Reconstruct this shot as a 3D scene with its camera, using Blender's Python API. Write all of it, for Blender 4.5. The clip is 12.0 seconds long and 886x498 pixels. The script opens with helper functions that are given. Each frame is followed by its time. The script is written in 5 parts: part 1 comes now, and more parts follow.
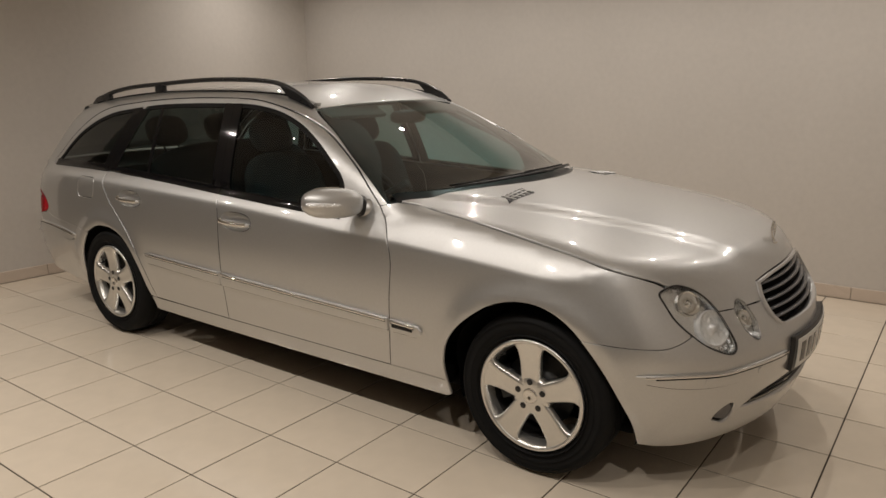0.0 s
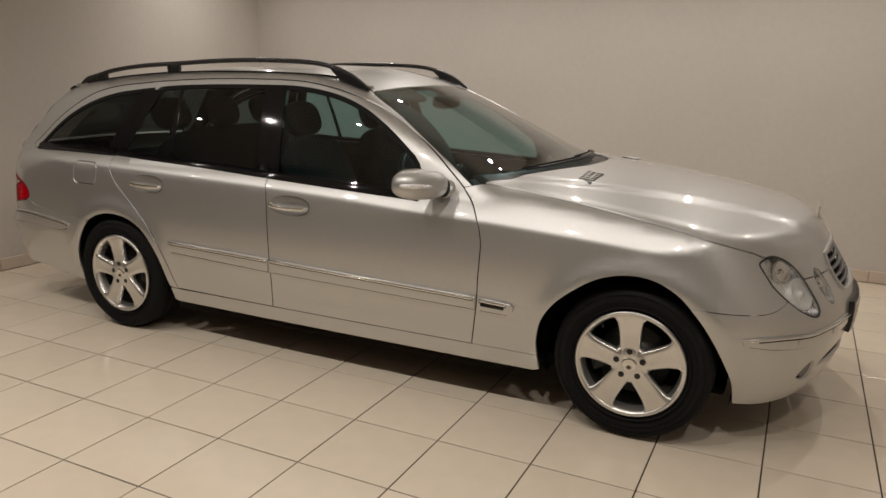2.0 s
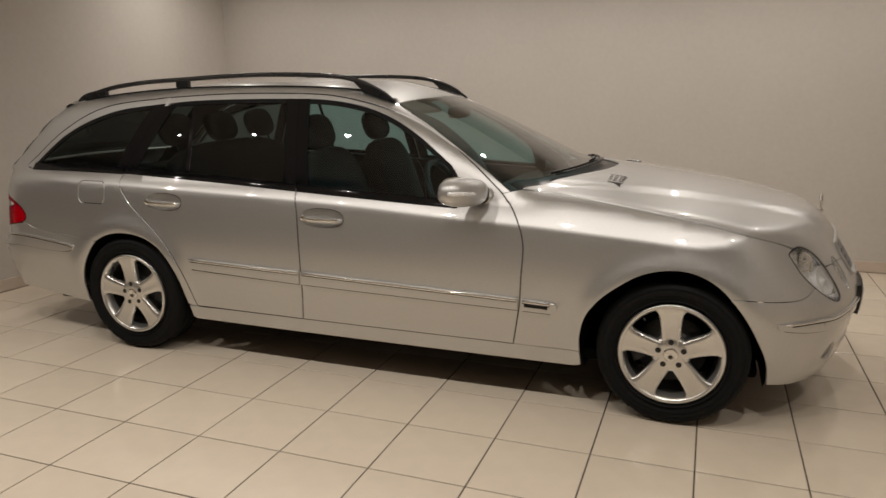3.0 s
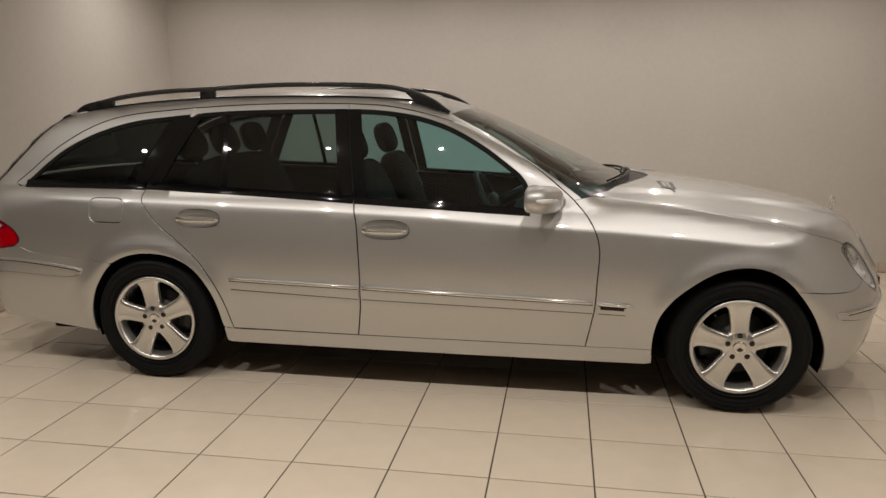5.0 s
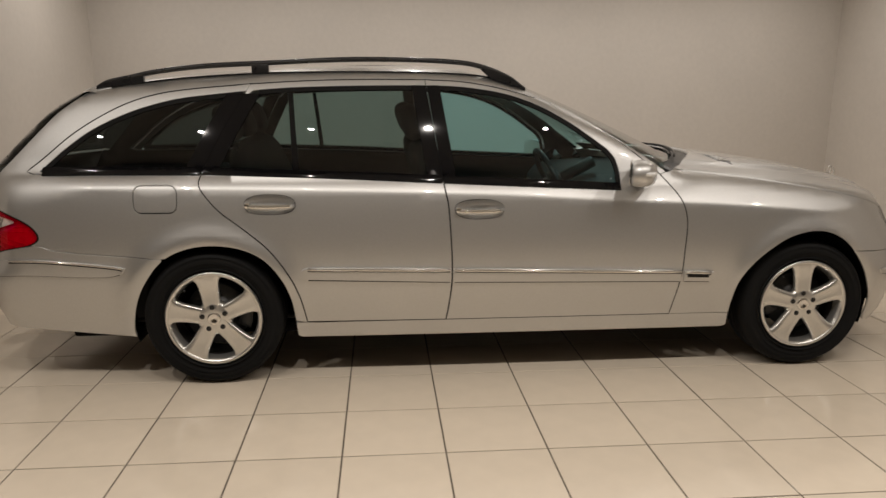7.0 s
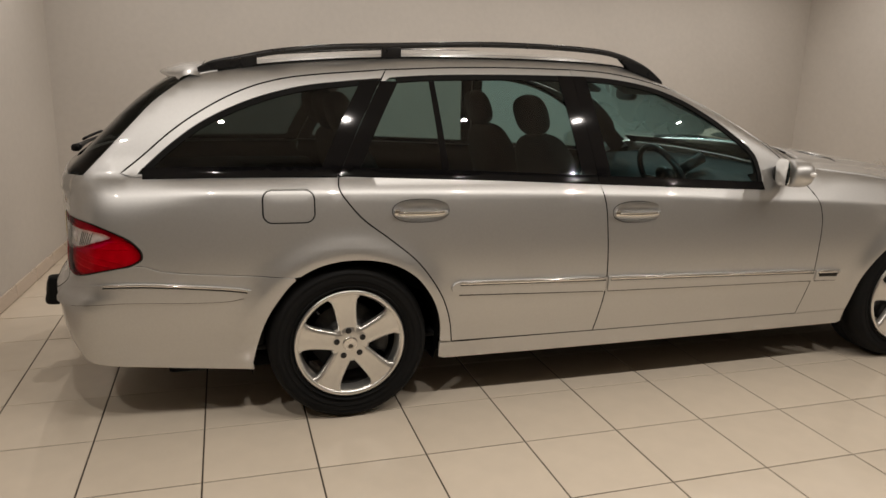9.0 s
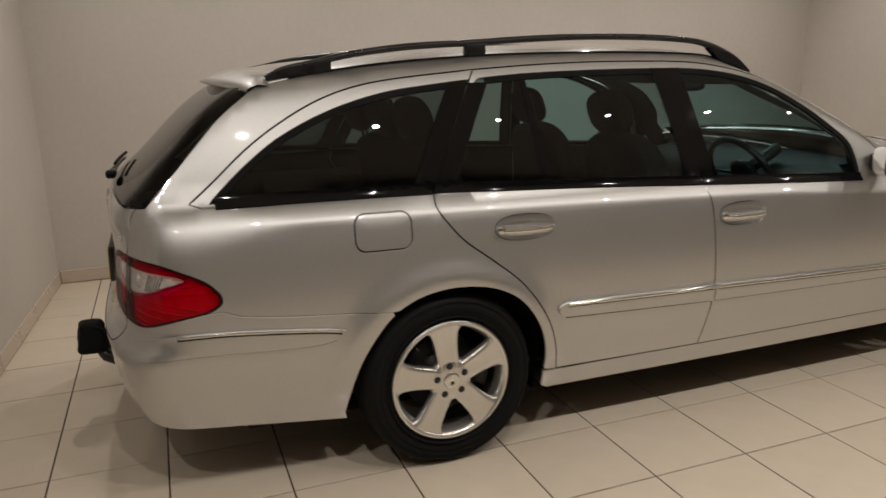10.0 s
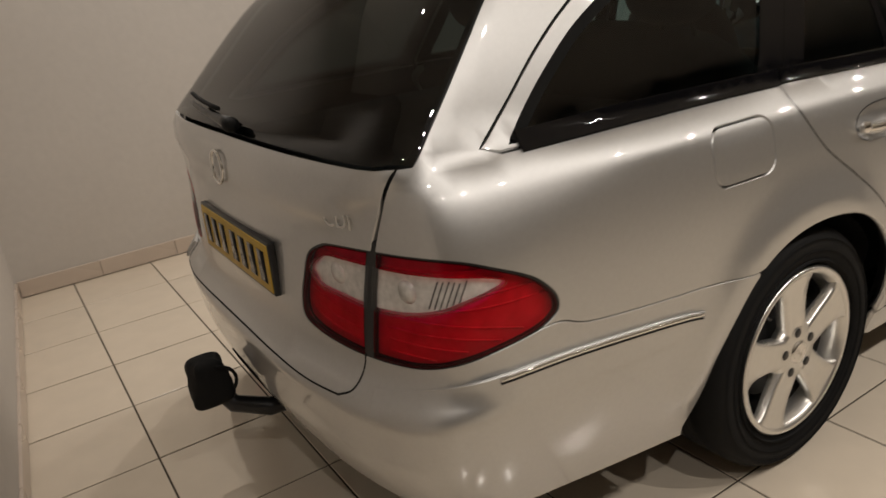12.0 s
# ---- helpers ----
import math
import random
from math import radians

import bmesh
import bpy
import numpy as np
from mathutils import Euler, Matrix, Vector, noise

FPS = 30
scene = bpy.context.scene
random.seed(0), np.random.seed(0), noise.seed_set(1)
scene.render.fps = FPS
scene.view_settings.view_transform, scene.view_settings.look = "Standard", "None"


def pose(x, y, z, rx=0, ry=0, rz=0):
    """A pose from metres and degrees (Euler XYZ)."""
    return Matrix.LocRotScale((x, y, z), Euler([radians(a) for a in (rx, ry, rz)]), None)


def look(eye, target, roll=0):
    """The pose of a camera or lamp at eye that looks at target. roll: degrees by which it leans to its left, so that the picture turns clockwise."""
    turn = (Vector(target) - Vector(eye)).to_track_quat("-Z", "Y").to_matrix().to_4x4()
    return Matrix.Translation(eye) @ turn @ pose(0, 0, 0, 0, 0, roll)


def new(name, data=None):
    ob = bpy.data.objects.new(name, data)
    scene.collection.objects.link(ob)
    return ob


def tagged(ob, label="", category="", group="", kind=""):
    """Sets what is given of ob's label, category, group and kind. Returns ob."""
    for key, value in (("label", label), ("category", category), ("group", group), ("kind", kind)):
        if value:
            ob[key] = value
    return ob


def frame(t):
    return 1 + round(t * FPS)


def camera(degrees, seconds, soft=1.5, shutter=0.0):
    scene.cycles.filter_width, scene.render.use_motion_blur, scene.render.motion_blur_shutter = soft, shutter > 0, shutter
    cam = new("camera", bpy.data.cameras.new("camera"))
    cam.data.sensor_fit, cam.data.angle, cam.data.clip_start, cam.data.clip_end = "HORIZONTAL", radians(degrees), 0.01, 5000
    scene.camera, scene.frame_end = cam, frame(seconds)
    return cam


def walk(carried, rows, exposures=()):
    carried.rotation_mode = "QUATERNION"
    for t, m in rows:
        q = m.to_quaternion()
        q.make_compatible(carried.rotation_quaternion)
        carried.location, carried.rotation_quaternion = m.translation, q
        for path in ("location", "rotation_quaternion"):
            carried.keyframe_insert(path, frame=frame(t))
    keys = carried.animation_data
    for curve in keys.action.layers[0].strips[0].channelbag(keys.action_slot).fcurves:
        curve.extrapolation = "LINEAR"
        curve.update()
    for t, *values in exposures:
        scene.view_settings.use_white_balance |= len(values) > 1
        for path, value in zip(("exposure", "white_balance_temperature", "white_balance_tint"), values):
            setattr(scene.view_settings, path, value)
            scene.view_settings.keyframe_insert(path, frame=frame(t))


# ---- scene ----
from mathutils.geometry import delaunay_2d_cdt

cam = camera(63.0, 12.0, shutter=0.35)
PATH = [
    (0, (2.656, -3.073, 1.473), (1.506, -1.501, 1.021), -0.6),
    (0.5, (2.497, -3.128, 1.474), (1.415, -1.508, 1.018), -0.7),
    (1, (2.323, -3.284, 1.482), (1.326, -1.604, 1.053), 1.2),
    (1.5, (2.095, -3.521, 1.452), (1.181, -1.817, 0.942), 0.3),
    (2, (1.927, -3.601, 1.424), (1.08, -1.849, 0.96), 0.8),
    (2.5, (1.768, -3.663, 1.458), (1.045, -1.852, 1.015), 0.4),
    (3, (1.503, -3.889, 1.436), (0.84, -2.055, 0.994), -0.3),
    (5, (0.59, -4.137, 1.393), (0.283, -2.2, 1.002), -0.0),
    (5.5, (0.348, -4.093, 1.382), (0.142, -2.147, 0.972), -0.7),
    (6, (-0.019, -4.137, 1.375), (-0.106, -2.166, 1.049), 2.5),
    (6.5, (-0.348, -4.192, 1.358), (-0.265, -2.232, 0.973), 0.6),
    (7, (-0.661, -4.124, 1.34), (-0.486, -2.177, 0.917), 0.1),
    (9, (-1.886, -3.534, 1.362), (-1.309, -1.676, 0.895), 1.50),
    (9.5, (-2.121, -3.351, 1.400), (-1.419, -1.548, 0.895), -0.80),
    (10, (-2.305, -3.036, 1.379), (-1.600, -1.228, 0.898), -0.91),
    (10.5, (-2.535, -2.802, 1.375), (-1.775, -1.006, 0.930), 1.05),
    (11, (-2.785, -2.472, 1.339), (-1.931, -0.770, 0.730), -3.50),
    (11.5, (-2.892, -2.152, 1.314), (-2.055, -0.433, 0.724), -5.00),
    (12, (-2.953, -1.742, 1.273), (-1.981, -0.137, 0.580), -6.85),
]
walk(cam, [(t, look(eye, target, roll)) for t, eye, target, roll in PATH], exposures=[(0.0, -0.1), (5.0, -0.05), (7.0, -0.02), (9.0, -0.02), (9.5, -0.08), (10.0, -0.18), (10.5, -0.2), (11.0, -0.1), (12.0, -0.05)])

# ---- light ----
world = bpy.data.worlds.new("world")
scene.world = world
world.use_nodes = True
world.node_tree.nodes["Background"].inputs["Color"].default_value = (1.0, 0.86, 0.7, 1)
world.node_tree.nodes["Background"].inputs["Strength"].default_value = 0.02

CEILING = 2.75
# the lamp at -3.235 is added to brighten the left floor and flank
FRONT_ROW = [(-3.235 + 0.985 * k, -2.36) for k in range(7)]
BACK_ROW = [(-2.38 + 1.02 * k, 1.30) for k in range(6)]
LAMPS = FRONT_ROW + BACK_ROW


def downlight_lamp(x, y, watts):
    lamp = bpy.data.lights.new("downlight_lamp", "AREA")
    lamp.shape, lamp.size, lamp.energy, lamp.color = "DISK", 0.045, watts, (1.0, 0.925, 0.85)
    lamp.spread = radians(150)
    ob = new("downlight_lamp", lamp)
    ob.matrix_world = pose(x, y, CEILING - 0.012)


for spot in FRONT_ROW:
    downlight_lamp(*spot, 11.2)
for spot in BACK_ROW:
    downlight_lamp(*spot, 9.6)

# ---- materials ----
def material(name, colour, rough=0.5, metal=0.0, bump=0.0, scale=40.0, vary=0.06, coat=0.0, spec=0.5, island=0.0, mottle=0.12):
    """A surface with colour that wanders at two scales, uneven gloss and fine relief."""
    m = bpy.data.materials.new(name)
    m.use_nodes = True
    n, l = m.node_tree.nodes, m.node_tree.links
    b = n["Principled BSDF"]
    at = n.new("ShaderNodeTexCoord").outputs["Object"]
    fine, broad = n.new("ShaderNodeTexNoise"), n.new("ShaderNodeTexNoise")
    fine.inputs["Scale"].default_value, broad.inputs["Scale"].default_value = scale, scale / 14
    fine.inputs["Detail"].default_value = 4
    l.new(at, fine.inputs["Vector"]), l.new(at, broad.inputs["Vector"])
    add = n.new("ShaderNodeMath")
    add.operation = "ADD"
    l.new(fine.outputs["Fac"], add.inputs[0]), l.new(broad.outputs["Fac"], add.inputs[1])
    last = add.outputs[0]
    if island:
        info = n.new("ShaderNodeObjectInfo")
        more = n.new("ShaderNodeMath")
        more.operation, more.inputs[1].default_value = "MULTIPLY_ADD", island
        l.new(info.outputs["Random"], more.inputs[0]), l.new(last, more.inputs[2])
        last = more.outputs[0]
    ramp = n.new("ShaderNodeMapRange")
    ramp.inputs["From Min"].default_value, ramp.inputs["From Max"].default_value = 0.6, 1.4 + island
    ramp.inputs["To Min"].default_value, ramp.inputs["To Max"].default_value = 1 - vary, 1 + vary
    l.new(last, ramp.inputs["Value"])
    tint = n.new("ShaderNodeVectorMath")
    tint.operation, tint.inputs[0].default_value = "SCALE", colour
    l.new(ramp.outputs["Result"], tint.inputs["Scale"])
    l.new(tint.outputs["Vector"], b.inputs["Base Color"])
    gloss = n.new("ShaderNodeMapRange")
    gloss.inputs["From Min"].default_value, gloss.inputs["From Max"].default_value = 0.3, 0.7
    gloss.inputs["To Min"].default_value, gloss.inputs["To Max"].default_value = rough * (1 - mottle), min(1, rough * (1 + mottle))
    l.new(broad.outputs["Fac"], gloss.inputs["Value"]), l.new(gloss.outputs["Result"], b.inputs["Roughness"])
    b.inputs["Metallic"].default_value, b.inputs["Coat Weight"].default_value = metal, coat
    b.inputs["Coat Roughness"].default_value, b.inputs["Specular IOR Level"].default_value = 0.03, spec
    b.inputs["Coat IOR"].default_value = 1.8 if metal else 1.5
    if bump:
        rise = n.new("ShaderNodeBump")
        rise.inputs["Strength"].default_value, rise.inputs["Distance"].default_value = 1.0, bump
        l.new(fine.outputs["Fac"], rise.inputs["Height"]), l.new(rise.outputs["Normal"], b.inputs["Normal"])
    return m


def glazing(name, colour, gloss=1.0, rise=5.0):
    """A thin tinted pane: it lets tinted light through and mirrors by Fresnel."""
    m = bpy.data.materials.new(name)
    m.use_nodes = True
    n, l = m.node_tree.nodes, m.node_tree.links
    n.remove(n["Principled BSDF"])
    clear, shine, mix, face = n.new("ShaderNodeBsdfTransparent"), n.new("ShaderNodeBsdfGlossy"), n.new("ShaderNodeMixShader"), n.new("ShaderNodeLayerWeight")
    power, scale = n.new("ShaderNodeMath"), n.new("ShaderNodeMath")
    power.operation, power.inputs[1].default_value = "POWER", rise
    scale.operation, scale.inputs[1].default_value, scale.inputs[2].default_value = "MULTIPLY_ADD", 0.92 * gloss, 0.055 * gloss
    face.inputs["Blend"].default_value = 0.5
    clear.inputs["Color"].default_value = (*colour, 1)
    shine.inputs["Roughness"].default_value = 0.01
    l.new(face.outputs["Facing"], power.inputs[0]), l.new(power.outputs[0], scale.inputs[0]), l.new(scale.outputs[0], mix.inputs[0])
    l.new(clear.outputs[0], mix.inputs[1]), l.new(shine.outputs[0], mix.inputs[2])
    l.new(mix.outputs[0], n["Material Output"].inputs["Surface"])
    return m


PAINT = material("silver_paint", (0.57, 0.57, 0.565), 0.46, 0.95, 0.00002, 1400, 0.04, 1.0, mottle=0.02)
WALL = material("wall_paint", (0.56, 0.525, 0.485), 0.75, 0, 0.0008, 26, 0.045)
CEIL = material("ceiling_paint", (0.78, 0.76, 0.73), 0.8, 0, 0.0004, 60, 0.02)
TILE = material("floor_tile", (0.70, 0.612, 0.497), 0.14, 0, 0.0002, 9, 0.08, 0.0, 0.5, 0.4, 0.3)
GROUT = material("grout", (0.055, 0.042, 0.03), 0.9, 0, 0.0005, 120, 0.2)
SKIRT = material("skirting_tile", (0.58, 0.49, 0.41), 0.28, 0, 0.0002, 12, 0.06, 0.0, 0.5, 0.3)
RUBBER = material("tyre_rubber", (0.008, 0.008, 0.008), 0.75, 0, 0.0006, 70, 0.2, 0.0, 0.18)
ALLOY = material("alloy", (0.74, 0.73, 0.70), 0.30, 0.9, 0.0001, 60, 0.04, 0.5)
# darker copy of the alloy: shade inside the rim put into the colour
SHADED_ALLOY = material("shaded_alloy", (0.045, 0.042, 0.04), 0.6, 0.5, 0.0003, 80, 0.35)
CHROME = material("chrome", (0.82, 0.81, 0.79), 0.06, 1.0, 0, 60, 0.02)
DULL = material("dark_metal", (0.06, 0.06, 0.06), 0.5, 0.7, 0.0003, 60, 0.15)
BLACK = material("black_plastic", (0.012, 0.012, 0.013), 0.35, 0, 0.0002, 220, 0.15)
GLOSSY = material("black_gloss", (0.005, 0.005, 0.006), 0.05, 0, 0, 60, 0.1, 0.0, 0.28)
# near-black with shade put into it: underside, housings, grille backing, bumper cut-out
MATT_SHADE = material("shade_black", (0.006, 0.006, 0.006), 0.9, 0, 0.0004, 60, 0.1, 0.0, 0.08)
RAIL = material("rail_black", (0.014, 0.014, 0.015), 0.30, 0, 0.0003, 260, 0.15)
CLOTH = material("seat_cloth", (0.010, 0.010, 0.011), 0.8, 0, 0.0008, 260, 0.15)
TRIMS = material("cabin_plastic", (0.016, 0.016, 0.017), 0.6, 0, 0.0004, 200, 0.12)
CARPET = material("cabin_carpet", (0.018, 0.018, 0.019), 0.95, 0, 0.001, 300, 0.2)
LINING = material("roof_lining", (0.20, 0.20, 0.19), 0.9, 0, 0.0005, 240, 0.06)
CLEARRED = material("pale_lens", (0.84, 0.80, 0.76), 0.25, 0.2, 0.0012, 60, 0.3, 0.6)
LAMP_BACK = material("lamp_back", (0.88, 0.86, 0.84), 0.35, 0.0, 0.0015, 30, 0.25)
BOWL = material("polished_bowl", (0.86, 0.87, 0.88), 0.16, 0.95, 0.006, 45, 0.1)
REFLECT = material("lamp_reflector", (0.95, 0.95, 0.95), 0.22, 0.35, 0.008, 60, 0.08)
YELLOW = material("plate_yellow", (0.50, 0.32, 0.03), 0.45, 0, 0.0001, 40, 0.06)
WHITE = material("plate_white", (0.70, 0.69, 0.66), 0.4, 0, 0.0001, 40, 0.05)
SLAT = material("grille_grey", (0.16, 0.16, 0.165), 0.35, 0.6, 0.0001, 60, 0.1)
WOOD = material("dash_trim", (0.10, 0.055, 0.03), 0.25, 0, 0.0002, 30, 0.3, 0.6)
FRONT_GLASS = glazing("green_glass", (0.53, 0.76, 0.785))
SCREEN_GLASS = glazing("laminated_glass", (0.50, 0.66, 0.66), 1.25, 3.4)
REAR_GLASS = glazing("dark_glass", (0.42, 0.53, 0.525))
DARK_GLASS = glazing("privacy_glass", (0.20, 0.245, 0.245))
BACK_GLASS = glazing("heated_glass", (0.085, 0.10, 0.10))
CLEAR = glazing("lamp_glass", (0.94, 0.95, 0.95))
RED_GLASS = glazing("red_lamp_glass", (0.72, 0.001, 0.085), 0.4)

# ---- building blocks ----
def part(name, bm, mat, parent, label="", smooth=True):
    mesh = bpy.data.meshes.new(name)
    bm.to_mesh(mesh)
    bm.free()
    if smooth:
        mesh.shade_smooth()
    mesh.materials.append(mat)
    ob = new(name, mesh)
    ob.parent = parent
    return tagged(ob, label)


def thing(name, label, category, group="", at=(0, 0, 0)):
    ob = new(name)
    ob.location = at
    ob.empty_display_size = 0.1
    return tagged(ob, label, category, group)


def structure(name, bm, mat, label):
    ob = part(name, bm, mat, None, label, False)
    return tagged(ob, category=name.split("_")[0], kind="structure")


def add_box(bm, lo, hi, bevel=0.0, m=Matrix()):
    c, s = [(a + b) / 2 for a, b in zip(lo, hi)], [b - a for a, b in zip(lo, hi)]
    made = bmesh.ops.create_cube(bm, size=1.0, matrix=m @ Matrix.Translation(c) @ Matrix.Diagonal((*s, 1)))["verts"]
    if bevel:
        edges = list({e for v in made for e in v.link_edges})
        bmesh.ops.bevel(bm, geom=edges, offset=bevel, segments=2, affect="EDGES", profile=0.6)


def box(lo, hi, bevel=0.0, m=Matrix()):
    bm = bmesh.new()
    add_box(bm, lo, hi, bevel, m)
    return bm


def grid_surface(bm, rows, closed_u=False, closed_v=False):
    """Quads between rows of points."""
    vs = [[bm.verts.new(p) for p in row] for row in rows]
    nu, nv = len(vs), len(vs[0])
    for i in range(nu if closed_u else nu - 1):
        for j in range(nv if closed_v else nv - 1):
            bm.faces.new((vs[i][j], vs[(i + 1) % nu][j], vs[(i + 1) % nu][(j + 1) % nv], vs[i][(j + 1) % nv]))
    return vs


def add_tube(bm, points, radius, sides=10, flat=1.0, up=(0, 0, 1), cap=True):
    """A pipe along points; radius may differ from point to point; flat squashes it along up."""
    pts = [Vector(p) for p in points]
    radii = [float(r) for r in radius] if isinstance(radius, (list, tuple)) else [float(radius)] * len(pts)
    rows = []
    for i, p in enumerate(pts):
        d = (pts[min(i + 1, len(pts) - 1)] - pts[max(i - 1, 0)]).normalized()
        a = d.cross(Vector(up)).normalized()
        b = a.cross(d)
        rows.append([p + radii[i] * (math.cos(t) * a + flat * math.sin(t) * b) for t in (2 * math.pi * k / sides for k in range(sides))])
    vs = grid_surface(bm, rows, closed_v=True)
    if cap:
        bm.faces.new(vs[0][::-1]), bm.faces.new(vs[-1])
    bmesh.ops.recalc_face_normals(bm, faces=bm.faces[:])


def tube(points, radius, sides=10, flat=1.0, up=(0, 0, 1)):
    bm = bmesh.new()
    add_tube(bm, points, radius, sides, flat, up)
    return bm


def turned(profile, segments=48, axis="Y", centre=(0, 0, 0)):
    """A lathe body: profile of (radius, along)."""
    bm = bmesh.new()
    rows = []
    for k in range(segments):
        t = 2 * math.pi * k / segments
        c, s = math.cos(t), math.sin(t)
        rows.append([Vector(centre) + Vector((r * c, a, r * s) if axis == "Y" else (r * c, r * s, a) if axis == "Z" else (a, r * c, r * s)) for r, a in profile])
    grid_surface(bm, rows, closed_u=True)
    bmesh.ops.remove_doubles(bm, verts=bm.verts[:], dist=1e-5)
    bmesh.ops.recalc_face_normals(bm, faces=bm.faces[:])
    return bm


def ellipsoid(centre, size, m=Matrix(), power=2.0, u=24, v=14):
    """A rounded lump; a power over 2 makes it boxier."""
    bm = bmesh.new()
    sg = lambda a: math.copysign(abs(a) ** (2 / power), a)
    rows = []
    for i in range(v + 1):
        p = math.pi * (i / v - 0.5)
        rows.append([m @ Vector((centre[0] + size[0] * sg(math.cos(p)) * sg(math.cos(2 * math.pi * k / u)), centre[1] + size[1] * sg(math.cos(p)) * sg(math.sin(2 * math.pi * k / u)), centre[2] + size[2] * sg(math.sin(p)))) for k in range(u)])
    grid_surface(bm, rows, closed_v=True)
    bmesh.ops.remove_doubles(bm, verts=bm.verts[:], dist=1e-5)
    bmesh.ops.recalc_face_normals(bm, faces=bm.faces[:])
    return bm

# ---- the room ----
BACK, LEFT, LEAN_X, RIGHT, FRONT_WALL = 2.34, -3.02, 0.060, 3.52, -9.5


def slab(corners, lo, hi):
    """An upright prism over corners given in the plan."""
    bm = bmesh.new()
    a, b = [bm.verts.new((x, y, lo)) for x, y in corners], [bm.verts.new((x, y, hi)) for x, y in corners]
    bm.faces.new(a[::-1]), bm.faces.new(b)
    for i in range(len(a)):
        j = (i + 1) % len(a)
        bm.faces.new((a[i], a[j], b[j], b[i]))
    bmesh.ops.recalc_face_normals(bm, faces=bm.faces[:])
    return bm


def left_x(y):
    return LEFT - LEAN_X * (BACK - y)


# the bay with the car opens at its front into a wide unlit hall
# the hall is unseen, added so that paint and glass mirror dark
BAY_L, BAY_R, HALL = -1.25, -3.0, 8.5
floor = structure("floor", slab([(-HALL - 0.2, FRONT_WALL - 0.2), (HALL + 0.2, FRONT_WALL - 0.2), (HALL + 0.2, BACK + 0.3), (-HALL - 0.2, BACK + 0.3)], -0.15, -0.003), GROUT, "beige ceramic tiled showroom floor with dark joints")
structure("wall_back", slab([(LEFT - 0.4, BACK), (RIGHT + 0.2, BACK), (RIGHT + 0.2, BACK + 0.2), (LEFT - 0.4, BACK + 0.2)], -0.003, CEILING), WALL, "plain off-white plastered wall with tiled skirting")
structure("wall_left", slab([(left_x(BAY_L), BAY_L), (LEFT, BACK), (LEFT - 0.2, BACK), (left_x(BAY_L) - 0.2, BAY_L)], -0.003, CEILING), WALL, "plain off-white plastered side wall with tiled skirting")
structure("wall_right", slab([(RIGHT, BAY_R), (RIGHT, BACK), (RIGHT + 0.2, BACK), (RIGHT + 0.2, BAY_R)], -0.003, CEILING), WALL, "plain off-white plastered side wall")
structure("wall_hall_left", slab([(-HALL, FRONT_WALL), (-HALL, BAY_L + 0.2), (left_x(BAY_L) - 0.2, BAY_L + 0.2), (left_x(BAY_L) - 0.2, BAY_L), (-HALL + 0.2, BAY_L), (-HALL + 0.2, FRONT_WALL)], -0.003, CEILING), WALL, "plain off-white wall of the unseen hall")
structure("wall_hall_right", slab([(HALL, FRONT_WALL), (HALL, BAY_R + 0.2), (RIGHT + 0.2, BAY_R + 0.2), (RIGHT + 0.2, BAY_R), (HALL - 0.2, BAY_R), (HALL - 0.2, FRONT_WALL)], -0.003, CEILING), WALL, "plain off-white wall of the unseen hall")
structure("wall_front", slab([(-HALL, FRONT_WALL - 0.2), (HALL, FRONT_WALL - 0.2), (HALL, FRONT_WALL), (-HALL, FRONT_WALL)], -0.003, CEILING), WALL, "plain off-white wall behind the viewer")
structure("ceiling", slab([(-HALL - 0.2, FRONT_WALL - 0.2), (HALL + 0.2, FRONT_WALL - 0.2), (HALL + 0.2, BACK + 0.2), (-HALL - 0.2, BACK + 0.2)], CEILING, CEILING + 0.15), CEIL, "white plaster ceiling with recessed downlights")

for x, y in LAMPS:
    fitting = thing("ceiling_downlight", "small round recessed halogen downlight with a metal ring", "light", "ceiling downlights", (x, y, CEILING))
    part("ring", turned([(0.037, -0.004), (0.040, -0.009), (0.052, -0.007), (0.055, 0.0), (0.037, 0.0)], 24, "Z"), ALLOY, fitting, "brushed metal ring")

# ---- the car's shape: one smooth solid, onto which every panel is laid ----
def spline(xs, ys):
    """A smooth curve through a few stations, held level beyond the ends."""
    xs, ys = np.array(xs, float), np.array(ys, float)
    h, n = np.diff(xs), len(xs)
    A, r = np.eye(n), np.zeros(n)
    for i in range(1, n - 1):
        A[i, i - 1:i + 2] = h[i - 1], 2 * (h[i - 1] + h[i]), h[i]
        r[i] = 6 * ((ys[i + 1] - ys[i]) / h[i] - (ys[i] - ys[i - 1]) / h[i - 1])
    m = np.linalg.solve(A, r)

    def at(x):
        x = np.clip(np.asarray(x, float), xs[0], xs[-1])
        i = np.clip(np.searchsorted(xs, x) - 1, 0, n - 2)
        a, b, d = xs[i + 1] - x, x - xs[i], h[i]
        return (m[i] * a ** 3 + m[i + 1] * b ** 3) / (6 * d) + (ys[i] / d - m[i] * d / 6) * a + (ys[i + 1] / d - m[i + 1] * d / 6) * b
    return at


def smax(a, b, r):
    h = np.maximum(r - np.abs(a - b), 0) / r
    return np.maximum(a, b) + h ** 3 * r / 6


def step(a, b, x):
    t = np.clip((x - a) / (b - a), 0, 1)
    return t * t * t * (t * (6 * t - 15) + 10)


